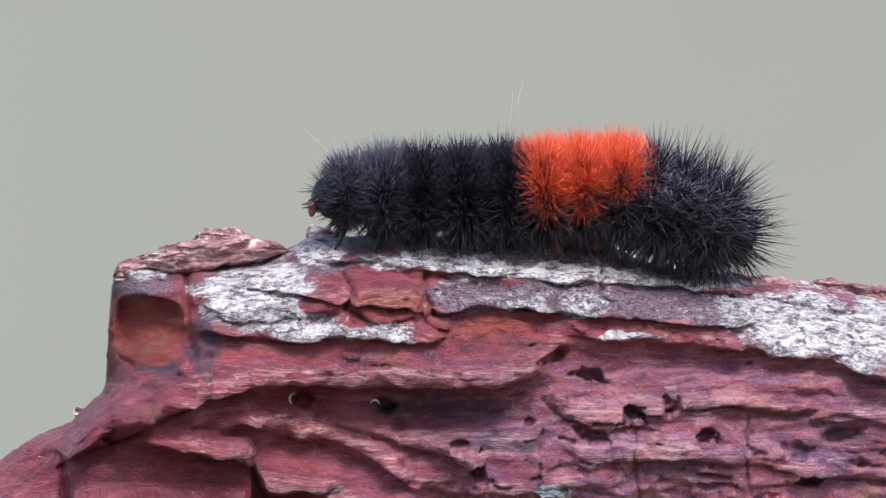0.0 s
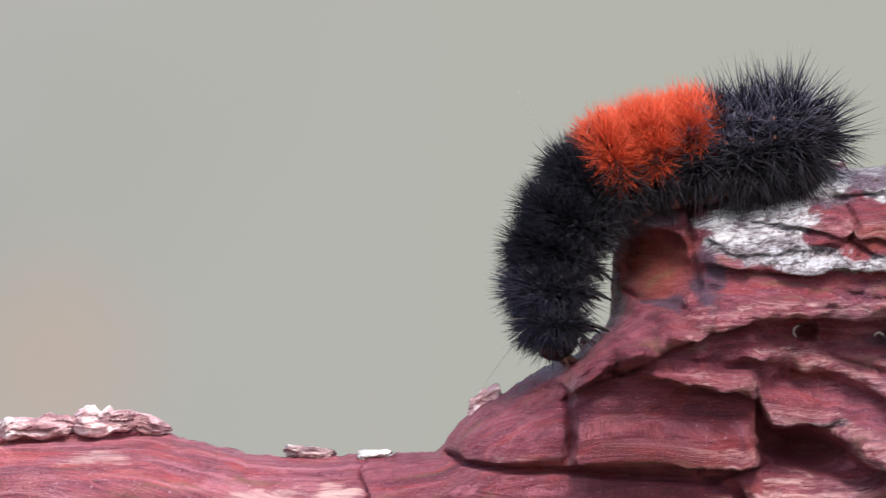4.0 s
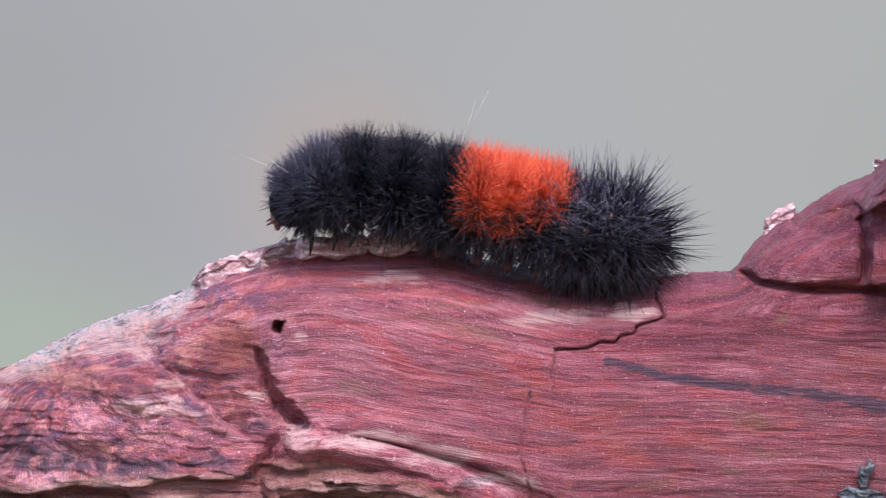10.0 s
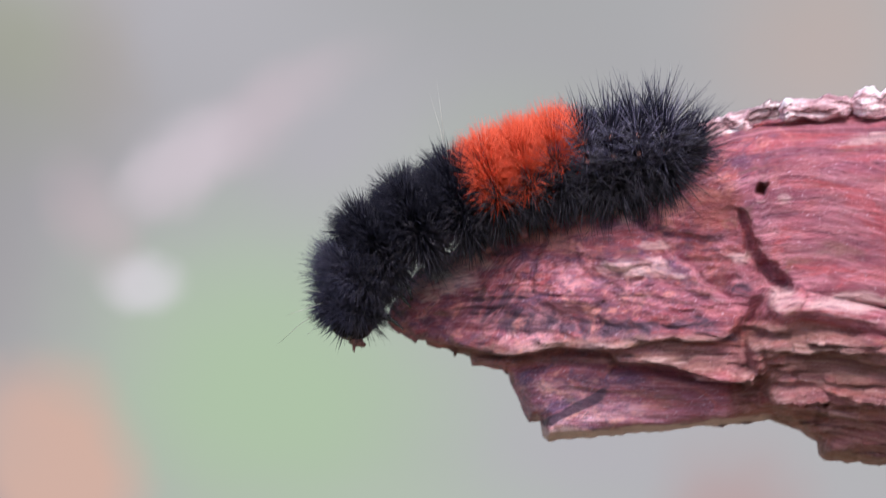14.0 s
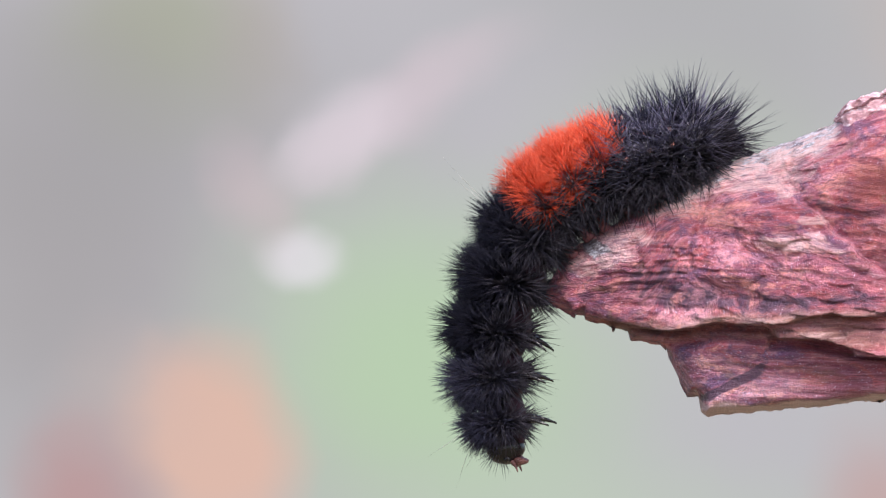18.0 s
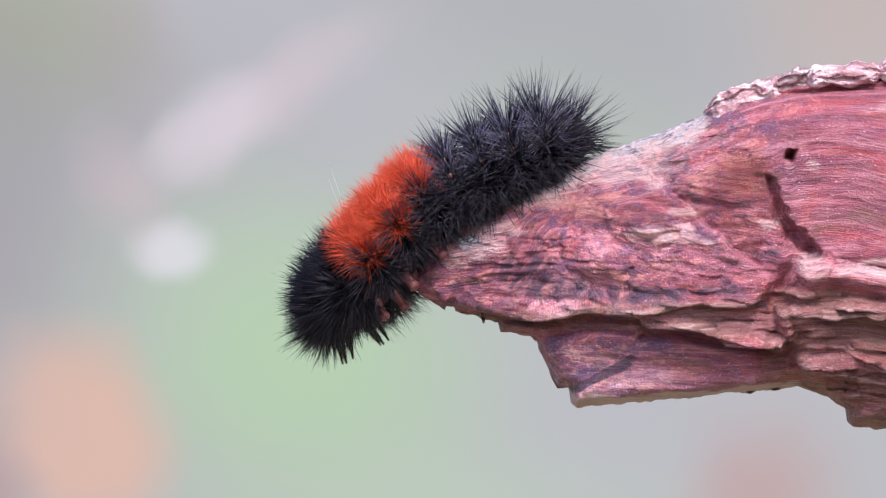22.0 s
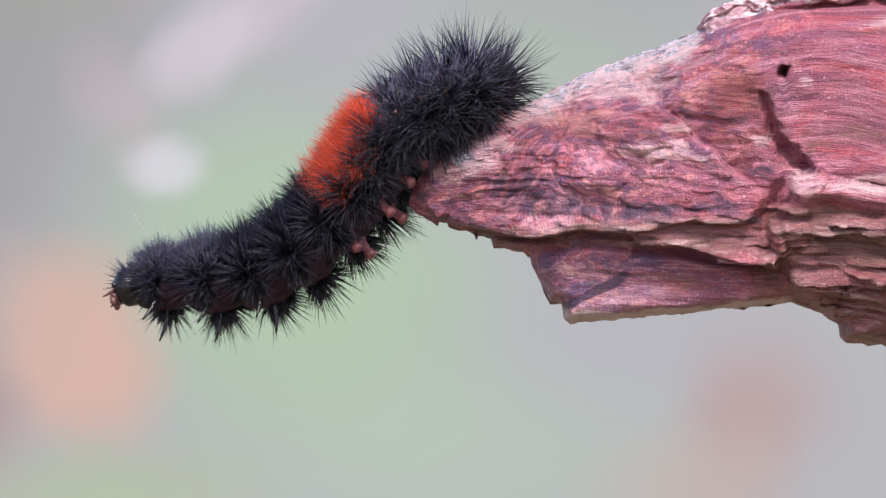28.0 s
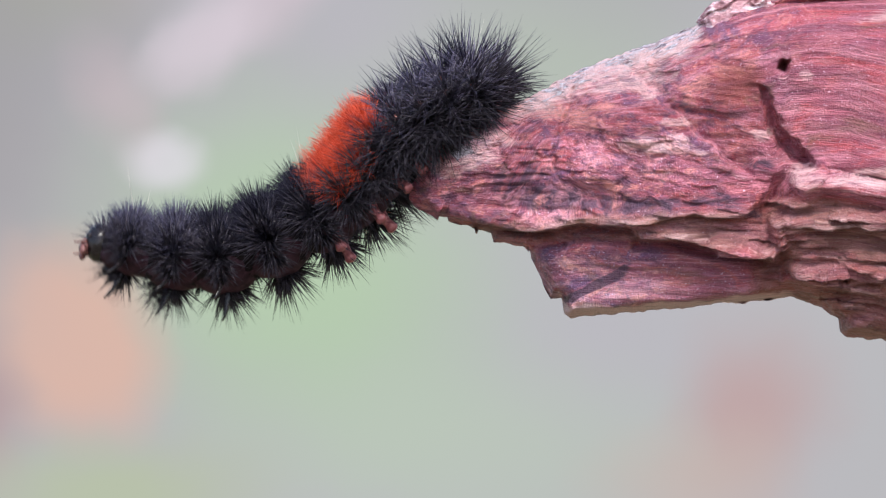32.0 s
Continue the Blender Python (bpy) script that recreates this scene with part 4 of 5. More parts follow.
    dusty = np.maximum(dusty, 0.36 * soft(uu, -1400, -1340) * (1 - soft(uu, -1010, -950)) * soft(vv, 1325, 1350))
    earth = np.zeros_like(uu)
    earth[:front] = 0.8 * r.layered * (0.75 + 0.5 * rough_field(u / 90, v / 24, 85, 3))
    earth = np.maximum(earth, 0.7 * rim)
    me = grid_mesh("body", pts, [WOOD], {"flow": flow, "lichen": lichen, "pale": pale, "stain_shade": stain_shade, "bare": bare, "red_shaded": red_shaded, "chalk": chalk, "mauve": mauve, "tip": tip, "dusty": dusty, "earth": earth})
    log = new("driftwood_log")
    log.location = at(2380, 1000, 60)
    log.location.z = -0.36
    tagged(log, "weathered red-brown driftwood log with lichen, cracks and beetle holes", "log")
    body = part("body", me, None, log)
    body.matrix_parent_inverse = Matrix.Translation(-log.location)
    return log


def stem(log):
    """The thicker foot that carries the log, from its far end down to the ground."""
    t = np.linspace(0, 1, 40)
    a = np.linspace(0, 2 * np.pi, 32, endpoint=False)
    tt, aa = np.meshgrid(t, a)
    pu = 2050 + 480 * np.sin(tt * np.pi / 2)
    pv = 940 + (0.362 / S - 47) * (1 - np.cos(tt * np.pi / 2))
    rad = 245 + 140 * tt ** 2 + 26 * rough_field(aa * 2, tt * 9, 91, 3)
    tx, tv = np.cos(tt * np.pi / 2), np.sin(tt * np.pi / 2)
    u = pu - tv * rad * np.cos(aa)
    v = pv + tx * rad * np.cos(aa)
    d = rad * np.sin(aa)
    pts = np.stack([(u + 371) * S, d * S, (893 - v) * S], -1)
    zero = np.zeros_like(u)
    me = grid_mesh("foot", pts, [WOOD], {"flow": np.stack([v, u, d], -1), "lichen": zero, "pale": zero, "stain_shade": zero, "bare": zero, "red_shaded": zero, "chalk": zero, "mauve": zero, "tip": zero, "dusty": zero, "earth": zero})
    ob = part("foot", me, None, log)
    ob.matrix_parent_inverse = Matrix.Translation(-log.location)


def flake(log, name, u0, u1, v0, v1, depth, thick, mat, seed, lean=0.0, label="", blunt=7.0):
    """A loose plate of bark, lying along the top of the log."""
    rng = np.random.default_rng(seed)
    n = 110
    q = np.concatenate([np.linspace(1, -1, 40), np.linspace(-1, 1, 16)[1:-1]])
    side = np.concatenate([-np.ones(40), np.ones(14)])
    ss, qq = np.meshgrid(np.linspace(-1, 1, n), q)
    side = np.repeat(side[:, None], n, 1)
    half = np.minimum(1.0, (1 - np.abs(ss)) * blunt) ** 0.6
    cu, cv = (u0 + u1) / 2, (v0 + v1) / 2
    tall, wide = v1 - v0, u1 - u0
    knots = np.sort(np.concatenate([[-1, 1], rng.uniform(-0.95, 0.95, max(4, int(wide / 26)))]))
    ridge = np.interp(ss, knots, rng.uniform(0.70, 1.18, len(knots))) * (1 + 0.20 * rough_field(ss * wide / 26 + seed, 0 * qq, seed + 8, 3))
    foot = np.interp(ss, knots, rng.uniform(0.6, 1.1, len(knots)))
    sn, cs = qq, side * (1 - np.abs(qq) ** 5) ** 0.2
    zz = tall / 2 * half * np.where(sn > 0, ridge, foot) * sn
    # thin layers, each broken off at its own place
    level = (0.5 - 0.5 * qq) * max(2.0, tall / 13) + 0.9 * rough_field(ss * wide / 60, 0.6 * qq, seed + 7, 3)
    layer = np.floor(level)
    slab = rough_field(ss * wide / 70 + 7.3 * layer, 3.1 * layer + seed, seed + 3, 2)
    lumps = rough_field(ss * wide / 30, qq * tall / 22 + seed, seed + 2, 4, 0.55)
    yy = thick * half * cs * (1 + 0.20 * rough_field(ss * wide / 80 + seed, qq, seed + 9, 3))
    yy = yy - half * (side < 0) * (np.minimum(thick, 26) * (0.34 * slab + 0.16 * (level - layer)) + 7 * lumps)
    uu = cu + ss * wide / 2 + 6 * rough_field(sn * 3, ss * 3 + seed, seed + 4, 3)
    vv = cv - zz + (ss * wide / 2) * math.tan(radians(lean))
    pts = np.stack([(uu + 371) * S, (depth + yy) * S, (893 - vv) * S], -1)
    me = grid_mesh(name, pts, [mat])
    ob = part(name, me, None, log, label)
    ob.matrix_parent_inverse = Matrix.Translation(-log.location)


def flakes(log):
    flake(log, "bark_flake", 236, 506, 426, 482, -30, 60, FLAKE, 11, -5, "curled bark plate with mossy lichen", 2.0)
    flake(log, "bark_flake", 340, 450, 402, 452, -5, 40, FLAKE, 12, 4, "", 1.6)
    flake(log, "bark_flake", 198, 300, 456, 500, -10, 40, FLAKE, 13, -14)
    flake(log, "bark_flake", -1074, -925, 892, 950, -10, 60, FLAKE_PALE, 14, -17, "grey-pink weathered bark plate", 3.0)
    flake(log, "bark_flake", -1000, -862, 868, 914, 8, 70, FLAKE_GREY, 31, -10, "grey weathered bark strip", 3.0)
    flake(log, "bark_flake", -900, -756, 856, 902, -24, 60, FLAKE_PALE, 15, -3, "", 3.5)
    flake(log, "bark_flake", -772, -640, 842, 894, -25, 60, FLAKE_PALE, 16, -2, "pale pinkish bark lump", 2.4)
    flake(log, "bark_flake", -690, -590, 852, 896, -15, 50, FLAKE_PALE, 33, 8, "", 2.4)
    flake(log, "bark_flake", -390, -300, 910, 934, 25, 40, FLAKE_GREY, 18, 4)
    flake(log, "bark_flake", -264, -200, 916, 938, -10, 40, FLAKE_WHITE, 19, -6)
    flake(log, "bark_flake", -64, -8, 808, 860, 0, 14, FLAKE_PALE, 20, -26, "whitish-pink splintered chip")
    flake(log, "bark_flake", 132, 158, 722, 744, 20, 10, FLAKE_GREY, 28, 24, "tiny dark splinter")
    flake(log, "bark_flake", 545, 610, 404, 436, 35, 40, FLAKE_GREY, 21, 8)
    flake(log, "bark_flake", 900, 936, 494, 518, -128, 30, FLAKE, 22, 0, "small brown bark crumb")
    flake(log, "bark_flake", 1290, 1440, 488, 522, 5, 50, FLAKE, 23, 6)
    flake(log, "bark_flake", 690, 770, 404, 432, -5, 34, FLAKE_GREY, 24, -2)
    flake(log, "bark_flake", 835, 945, 400, 432, -10, 36, FLAKE, 26, 3)
    flake(log, "bark_flake", 985, 1090, 416, 446, -10, 34, FLAKE_GREY, 27, 4)
    flake(log, "bark_flake", 1440, 1600, 500, 545, 25, 60, FLAKE, 25, 9)


def web_thread(log, u, v, depth, radius, start, sweep, lean):
    """A curved scrap of white web in the mouth of a beetle hole."""
    bm = bmesh.new()
    last = None
    for k in range(13):
        g = radians(start + sweep * k / 12)
        thick = 1.9 * math.sin(math.pi * (0.08 + 0.84 * k / 12))
        c = at(u + radius * math.cos(g), v + 1.25 * radius * math.sin(g) + lean * k / 12, depth - 3 * math.sin(g))
        ring = [bm.verts.new(c + Vector((thick * S * math.cos(h) * math.cos(g), thick * S * math.sin(h), -thick * S * math.cos(h) * math.sin(g))))
                for h in (0.0, 1.26, 2.51, 3.77, 5.03)]
        if last:
            for i in range(5):
                bm.faces.new((last[i], last[(i + 1) % 5], ring[(i + 1) % 5], ring[i]))
        last = ring
    bmesh.ops.recalc_face_normals(bm, faces=bm.faces)
    ob = part("web_thread", bm, WEB, log, "white scrap of web in a beetle hole")
    ob.matrix_parent_inverse = Matrix.Translation(-log.location)


def trifles(log):
    flake(log, "lichen_tuft", 97, 114, 1258, 1304, -228, 12, LICHEN, 41, 8, "grey-blue leafy lichen tuft", 2.0)
    flake(log, "lichen_tuft", 104, 124, 1252, 1282, -230, 9, LICHEN, 42, -30, "", 1.8)
    flake(log, "lichen_tuft", 62, 142, 1296, 1326, -218, 16, LICHEN, 43, 4, "", 2.2)
    flake(log, "lichen_tuft", 925, 985, 858, 884, -276, 14, LICHEN, 44, 0, "", 2.0)
    web_thread(log, 1014, 667, -193, 11, 110, 170, -3)
    web_thread(log, 510, 709, -212, 9, 120, 160, 2)
    web_thread(log, 652, 722, -185, 9, 200, 150, 0)


# ---------------------------------------------------------------- the caterpillar
# Places of the body's axis (head, shoulder, front and rear edge of the rust band, tail) over time,
# as u, v, depth; each segment rides at its own share of that line.
SHARES = (0.0, 0.22, 0.44, 0.685, 1.0)
CRAWL = {}


def crawl(t, cu, cv, head, neck, fore, rear, tail, roll=0.0):
    """cu, cv: where the view is centred then, from which the five places are counted."""
    CRAWL[t] = ([(p[0] + cu, p[1] + cv, (p[2] if len(p) > 2 else 0.0) + float(np.interp(t, (0, 1, 2.5, 11, 14, 15.5, 17.5), (-105, -100, -110, -110, -100, -85, 18)))) for p in (head, neck, fore, rear, tail)], roll)


crawl(0, 784.0, 441.0, (-219, -91), (-49, -82), (150, -88), (344, -92), (496, -25), roll=12)
crawl(0.5, 704.4, 434.9, (-239, -81), (-92, -94), (112, -92), (304, -84), (454, -47), roll=12)
crawl(1, 630.9, 428.8, (-272, -66), (-130, -98), (64, -88), (239, -65), (412, -40), roll=12)
crawl(1.5, 543.6, 431.9, (-304, -51), (-160, -84), (48, -98), (227, -94), (386, -62), roll=12)
crawl(2, 425.7, 432.6, (-264, 49), (-148, -44), (62, -74), (240, -82), (396, -66), roll=12)
crawl(2.5, 287.2, 431.1, (-174, 86), (-85, -37), (88, -82), (258, -105), (427, -106), roll=12)
crawl(3, 155.5, 472.5, (-39, 153), (-10, 4), (168, -77), (346, -104), (488, -121), roll=12)
crawl(3.5, 19.2, 526.1, (84, 161), (68, 11), (202, -113), (402, -164), (592, -179), roll=12)
crawl(4, -109.5, 561.3, (196, 179), (201, 13), (289, -130), (480, -183), (645, -201), roll=12)
crawl(4.5, -235.0, 587.3, (261, 214), (306, 43), (350, -112), (542, -184), (705, -206), roll=12)
crawl(6.5, -310.0, 666.3, (85, 202), (180, 142), (303, 48), (392, -42), (491, -221), roll=12)
crawl(7, -375.8, 735.2, (52, 150), (185, 117), (325, 38), (414, -52), (524, -209), roll=12)
crawl(7.5, -444.8, 790.3, (68, 80), (195, 63), (329, -2), (445, -73), (586, -221), roll=12)
crawl(8, -513.7, 817.9, (24, 42), (164, 35), (342, 14), (470, -67), (641, -111), roll=12)
crawl(8.5, -575.0, 840.9, (0, 29), (121, 9), (301, 29), (430, -5), (616, -91), roll=12)
crawl(9, -599.4, 857.8, (-90, -51), (67, -36), (242, -6), (392, 7), (566, -46), roll=12)
crawl(9.5, -614.7, 867.0, (-200, -104), (-46, -100), (131, -65), (300, -23), (449, 9), roll=12)
crawl(10, -631.5, 880.8, (-279, -75), (-144, -108), (45, -77), (203, -45), (352, -16), roll=12)
crawl(10.5, -622.2, 877.7, (-394, -44), (-262, -110), (-89, -111), (99, -83), (228, -11), roll=12)
crawl(11, -622.2, 868.5, (-534, 4), (-410, -41), (-223, -78), (-25, -71), (84, -21), roll=10)
crawl(11.5, -654.5, 880.8, (-576, 89), (-488, -11), (-332, -86), (-140, -88), (-3, -46), roll=10)
crawl(12, -838.2, 885.4, (-523, 139), (-386, 39), (-201, -47), (-23, -69), (138, -56), roll=8)
crawl(12.5, -1029.5, 888.4, (-416, 159), (-276, 62), (-96, -10), (74, -58), (235, -66), roll=8)
crawl(13, -1214.8, 882.3, (-319, 204), (-176, 130), (4, 46), (174, -2), (355, -31), roll=8)
crawl(13.5, -1375.6, 945.1, (-222, 216), (-86, 127), (94, 38), (252, -21), (432, -56), roll=8)
crawl(14, -1488.9, 1125.8, (-160, 138), (-104, -1), (84, -100), (251, -152), (425, -176), roll=8)
crawl(14.5, -1591.5, 1231.5, (-110, 42), (-65, -101), (104, -208), (274, -260), (440, -281), roll=6)
crawl(15, -1666.6, 1329.5, (20, -14), (31, -151), (130, -270), (296, -324), (466, -341), roll=4)
crawl(15.5, -1718.7, 1358.6, (45, 11), (41, -131), (130, -270), (311, -344), (506, -386), roll=4)
crawl(17.5, -1772.3, 1196.2, (-54, 285), (74, 79), (198, -102), (337, -163), (523, -215), roll=-4)
crawl(18, -1770.8, 1170.2, (111, 365), (94, 149), (178, -62), (322, -143), (478, -190), roll=-6)
crawl(18.5, -1761.6, 1153.5, (-12, 372), (65, 157), (134, -31), (274, -130), (448, -187), roll=-8)
crawl(19, -1743.2, 1150.4, (-45, 374), (58, 177), (101, 15), (236, -100), (437, -162), roll=-10)
crawl(19.5, -1721.8, 1151.9, (-292, 209), (-101, 144), (62, 25), (208, -90), (409, -160), roll=-11)
crawl(20, -1651.4, 1147.3, (-229, 409), (-118, 233), (4, 40), (130, -78), (321, -146), roll=-12)
crawl(20.5, -1611.6, 1168.7, (-461, 204), (-246, 146), (-56, 20), (102, -94), (288, -164), roll=-14)
crawl(21, -1582.5, 1176.3, (-520, 199), (-296, 144), (-80, 21), (70, -100), (260, -173), roll=-15)
crawl(21.5, -1558.0, 1179.3, (-378, 182), (-236, 137), (-101, 30), (48, -98), (241, -178), roll=-16)
crawl(22, -1539.6, 1185.4, (-206, 118, 250), (-186, 92, 130), (-124, 25), (10, -104), (216, -194), roll=-18)
crawl(22.5, -1527.3, 1190.0, (-134, 324, 40), (-164, 179, 0), (-141, 24), (-2, -118), (206, -196), roll=-21)
crawl(23, -1524.3, 1194.6, (-114, 168, 170), (-158, 116, 75), (-144, 9), (-5, -124), (201, -201), roll=-24)
crawl(23.5, -1522.7, 1190.0, (-300, 96, 230), (-236, 74, 110), (-143, 5), (-4, -126), (201, -201), roll=-24)
crawl(24, -1519.6, 1190.0, (-234, 479), (-212, 259), (-140, 43), (-14, -108), (191, -199), roll=-26)
crawl(24.5, -1519.6, 1190.0, (-82, 459), (-182, 279), (-135, 48), (-38, -106), (153, -191), roll=-27)
crawl(25, -1519.6, 1199.2, (-129, 509), (-124, 279), (-124, 65), (-62, -108), (101, -174), roll=-28)
crawl(25.5, -1519.6, 1284.9, (-242, 373), (-172, 183), (-131, -16), (-72, -200), (108, -267), roll=-31)
crawl(26, -1518.1, 1341.5, (-404, 127), (-269, 89), (-142, -50), (-80, -225), (78, -296), roll=-33)
crawl(26.5, -1525.7, 1344.5, (-302, 75, 220), (-232, 65, 120), (-135, -49), (-80, -226), (93, -295), roll=-33)
crawl(28.5, -1527.2, 1332.3, (-629, 54), (-380, 17), (-175, -91), (-75, -205), (84, -293), roll=-34)
crawl(29, -1527.2, 1335.4, (-629, -86), (-404, -46), (-174, -92), (-75, -203), (84, -293), roll=-34)
crawl(29.5, -1527.2, 1338.5, (-559, 9), (-360, 2), (-176, -92), (-76, -204), (84, -293), roll=-34)
crawl(30, -1525.7, 1343.1, (-629, -166), (-410, -98), (-191, -108), (-76, -203), (84, -293), roll=-34)
crawl(30.5, -1528.8, 1349.2, (-584, 81), (-367, -2), (-174, -104), (-74, -204), (84, -293), roll=-33)
crawl(31, -1530.3, 1347.6, (-336, 423), (-293, 176), (-190, -52), (-72, -204), (84, -293), roll=-32)
crawl(31.5, -1527.3, 1344.6, (-529, 236), (-347, 83), (-182, -76), (-74, -204), (84, -293), roll=-33)
crawl(32, -1527.3, 1344.6, (-624, -11), (-400, 22), (-182, -82), (-76, -203), (84, -293), roll=-33)

N_SEG = 12


def spine(t, f):
    """Place and heading of the body's axis at the share f of its length at time t."""
    pts, _ = CRAWL[t]
    p = [np.array(q, float) for q in pts]
    k = min(3, max(0, sum(f >= s for s in SHARES[1:4])))
    t0, t1 = SHARES[k], SHARES[k + 1]

    def slope(i):
        if i == 0:
            return (p[1] - p[0]) / (SHARES[1] - SHARES[0])
        if i == 4:
            return (p[4] - p[3]) / (SHARES[4] - SHARES[3])
        return (p[i + 1] - p[i - 1]) / (SHARES[i + 1] - SHARES[i - 1])
    h = t1 - t0
    x = (f - t0) / h
    a, b = slope(k), slope(k + 1)
    place = ((2 * x**3 - 3 * x**2 + 1) * p[k] + (x**3 - 2 * x**2 + x) * h * a
             + (-2 * x**3 + 3 * x**2) * p[k + 1] + (x**3 - x**2) * h * b)
    head = ((6 * x**2 - 6 * x) * p[k] / h + (3 * x**2 - 4 * x + 1) * a
            + (-6 * x**2 + 6 * x) * p[k + 1] / h + (3 * x**2 - 2 * x) * b)
    return place, head


def ride(t, f):
    side = Vector((0, 1, 0))
    for g in np.linspace(1.0, f, 2 + int((1 - f) * 30)):
        place, head = spine(t, g)
        way = Vector((head[0], head[2], -head[1])).normalized()
        side = (side - side.dot(way) * way).normalized()
    up = way.cross(side)
    m = Matrix((way, side, up)).transposed().to_4x4()
    return Matrix.Translation(at(*place)) @ m @ Matrix.Rotation(radians(CRAWL[t][1] * (1.25 - f if CRAWL[t][1] < 0 else 1.0)), 4, "X")


def bristles(rng, root, way, count, length, spread, width, curve=0.12, wide=0.14):
    """Tapered three-sided bristles that fan out from a wart."""
    z = way / np.linalg.norm(way)
    x = np.cross(z, [0.0, 1.0, 0.3])
    x /= np.linalg.norm(x)
    y = np.cross(z, x)
    tilt = spread * np.sqrt(rng.random(count))
    turn = rng.random(count) * 2 * np.pi
    dirs = (np.cos(tilt)[:, None] * z + np.sin(tilt)[:, None] * (np.cos(turn)[:, None] * x + np.sin(turn)[:, None] * y))
    size = length * (0.46 + 0.78 * rng.random(count) ** 1.3) * (1 - 0.18 * tilt / spread)
    far = rng.random(count)[:, None]
    base = root + length * far * (min(wide, 0.26) * np.cos(turn)[:, None] * x + wide * np.sin(turn)[:, None] * y)
    bend = np.cross(dirs, rng.standard_normal((count, 3)))
    bend *= curve * size[:, None] / np.maximum(np.linalg.norm(bend, axis=1)[:, None], 1e-9)
    p = np.cross(dirs, [0.31, 0.52, 0.79])
    p /= np.linalg.norm(p, axis=1)[:, None]
    q = np.cross(dirs, p)
    rings = []
    for s, r in ((0.0, 1.0), (0.55, 0.72)):
        c = base + dirs * (s * size)[:, None] + bend * s * s
        for k in range(3):
            g = 2 * np.pi * k / 3
            rings.append(c + width * r * (math.cos(g) * p + math.sin(g) * q))
    rings.append(base + dirs * size[:, None] + bend)
    verts = np.stack(rings, 1).reshape(-1, 3)
    f = []
    for k in range(3):
        n = (k + 1) % 3
        f += [(k, n, 3 + n), (k, 3 + n, 3 + k), (3 + k, 3 + n, 6)]
    faces = (np.array(f)[None] + 7 * np.arange(count)[:, None, None]).reshape(-1, 3)
    share = np.tile([0, 0, 0, 0.55, 0.55, 0.55, 1.0], count)
    return verts, faces, share


def tuft_mesh(name, verts, faces, share, mat):
    me = bpy.data.meshes.new(name)
    me.vertices.add(len(verts))
    me.vertices.foreach_set("co", verts.reshape(-1).astype(np.float32))
    me.loops.add(faces.size)
    me.loops.foreach_set("vertex_index", faces.reshape(-1).astype(np.int32))
    me.polygons.add(len(faces))
    me.polygons.foreach_set("loop_start", np.arange(0, faces.size, 3, dtype=np.int32))
    me.polygons.foreach_set("use_smooth", np.ones(len(faces), dtype=bool))
    me.attributes.new("along", "FLOAT", "POINT").data.foreach_set("value", share.astype(np.float32))
    me.update()
    me.materials.append(mat)
    return me


def ball(rx, ry, rz, seed, lump=0.05, rings=22, segs=28):
    bm = bmesh.new()
    bmesh.ops.create_uvsphere(bm, u_segments=segs, v_segments=rings, radius=1.0)
    for v in bm.verts:
        k = 1 + lump * noise.noise(v.co * 2.2 + Vector((seed, 0, 0)))
        v.co = Vector((v.co.x * rx * k, v.co.y * ry * k, v.co.z * rz * k))
    return bm


def barrel(rx, ry, rz, seed, lump=0.05, rings=22, segs=28):
    """A rounded drum along x: the trunk of one body segment."""
    bm = bmesh.new()
    bmesh.ops.create_uvsphere(bm, u_segments=segs, v_segments=rings, radius=1.0, matrix=Matrix.Rotation(math.pi / 2, 4, "Y"))
    for v in bm.verts:
        k = 1 + lump * noise.noise(v.co * 2.2 + Vector((seed, 0, 0)))
        x = max(-1.0, min(1.0, math.asin(max(-1.0, min(1.0, v.co.x))) / (math.pi / 2)))
        flat = math.hypot(v.co.y, v.co.z)
        r = (1 - abs(x) ** 3.2) ** (1 / 2.4) / max(flat, 1e-6) if flat > 1e-5 else 0.0
        v.co = Vector((x * rx, v.co.y * r * ry * k, v.co.z * r * rz * k))
    return bm


def leg_mesh(length, r0, r1, hook):
    """A jointed, pointed leg that hangs down and forwards."""
    bm = bmesh.new()
    last = None
    for k in range(9):
        s = k / 8
        c = Vector((-hook * s * s, 0, -length * s))
        r = (r0 + (r1 - r0) * s) * (1.18 if k in (3, 6) else 1.0)
        ring = [bm.verts.new(c + Vector((r * math.cos(g * math.pi / 4), r * math.sin(g * math.pi / 4), 0))) for g in range(8)]
        if last:
            for i in range(8):
                bm.faces.new((last[i], last[(i + 1) % 8], ring[(i + 1) % 8], ring[i]))
        else:
            bm.faces.new(ring)
        last = ring
    bm.faces.new(last[::-1])
    bmesh.ops.recalc_face_normals(bm, faces=bm.faces)
    return bm


def proleg_mesh():
    """A stubby fleshy foot with a flared sole."""
    bm = bmesh.new()
    last = None
    for z, r in ((0, 16), (-12, 13), (-24, 9), (-36, 8), (-43, 10), (-49, 11), (-53, 7)):
        ring = [bm.verts.new((r * S * math.cos(g * math.pi / 5), 0.8 * r * S * math.sin(g * math.pi / 5), z * S)) for g in range(10)]
        if last:
            for i in range(10):
                bm.faces.new((last[i], last[(i + 1) % 10], ring[(i + 1) % 10], ring[i]))
        else:
            bm.faces.new(ring)
        last = ring
    bm.faces.new(last[::-1])
    bmesh.ops.recalc_face_normals(bm, faces=bm.faces)
    return bm


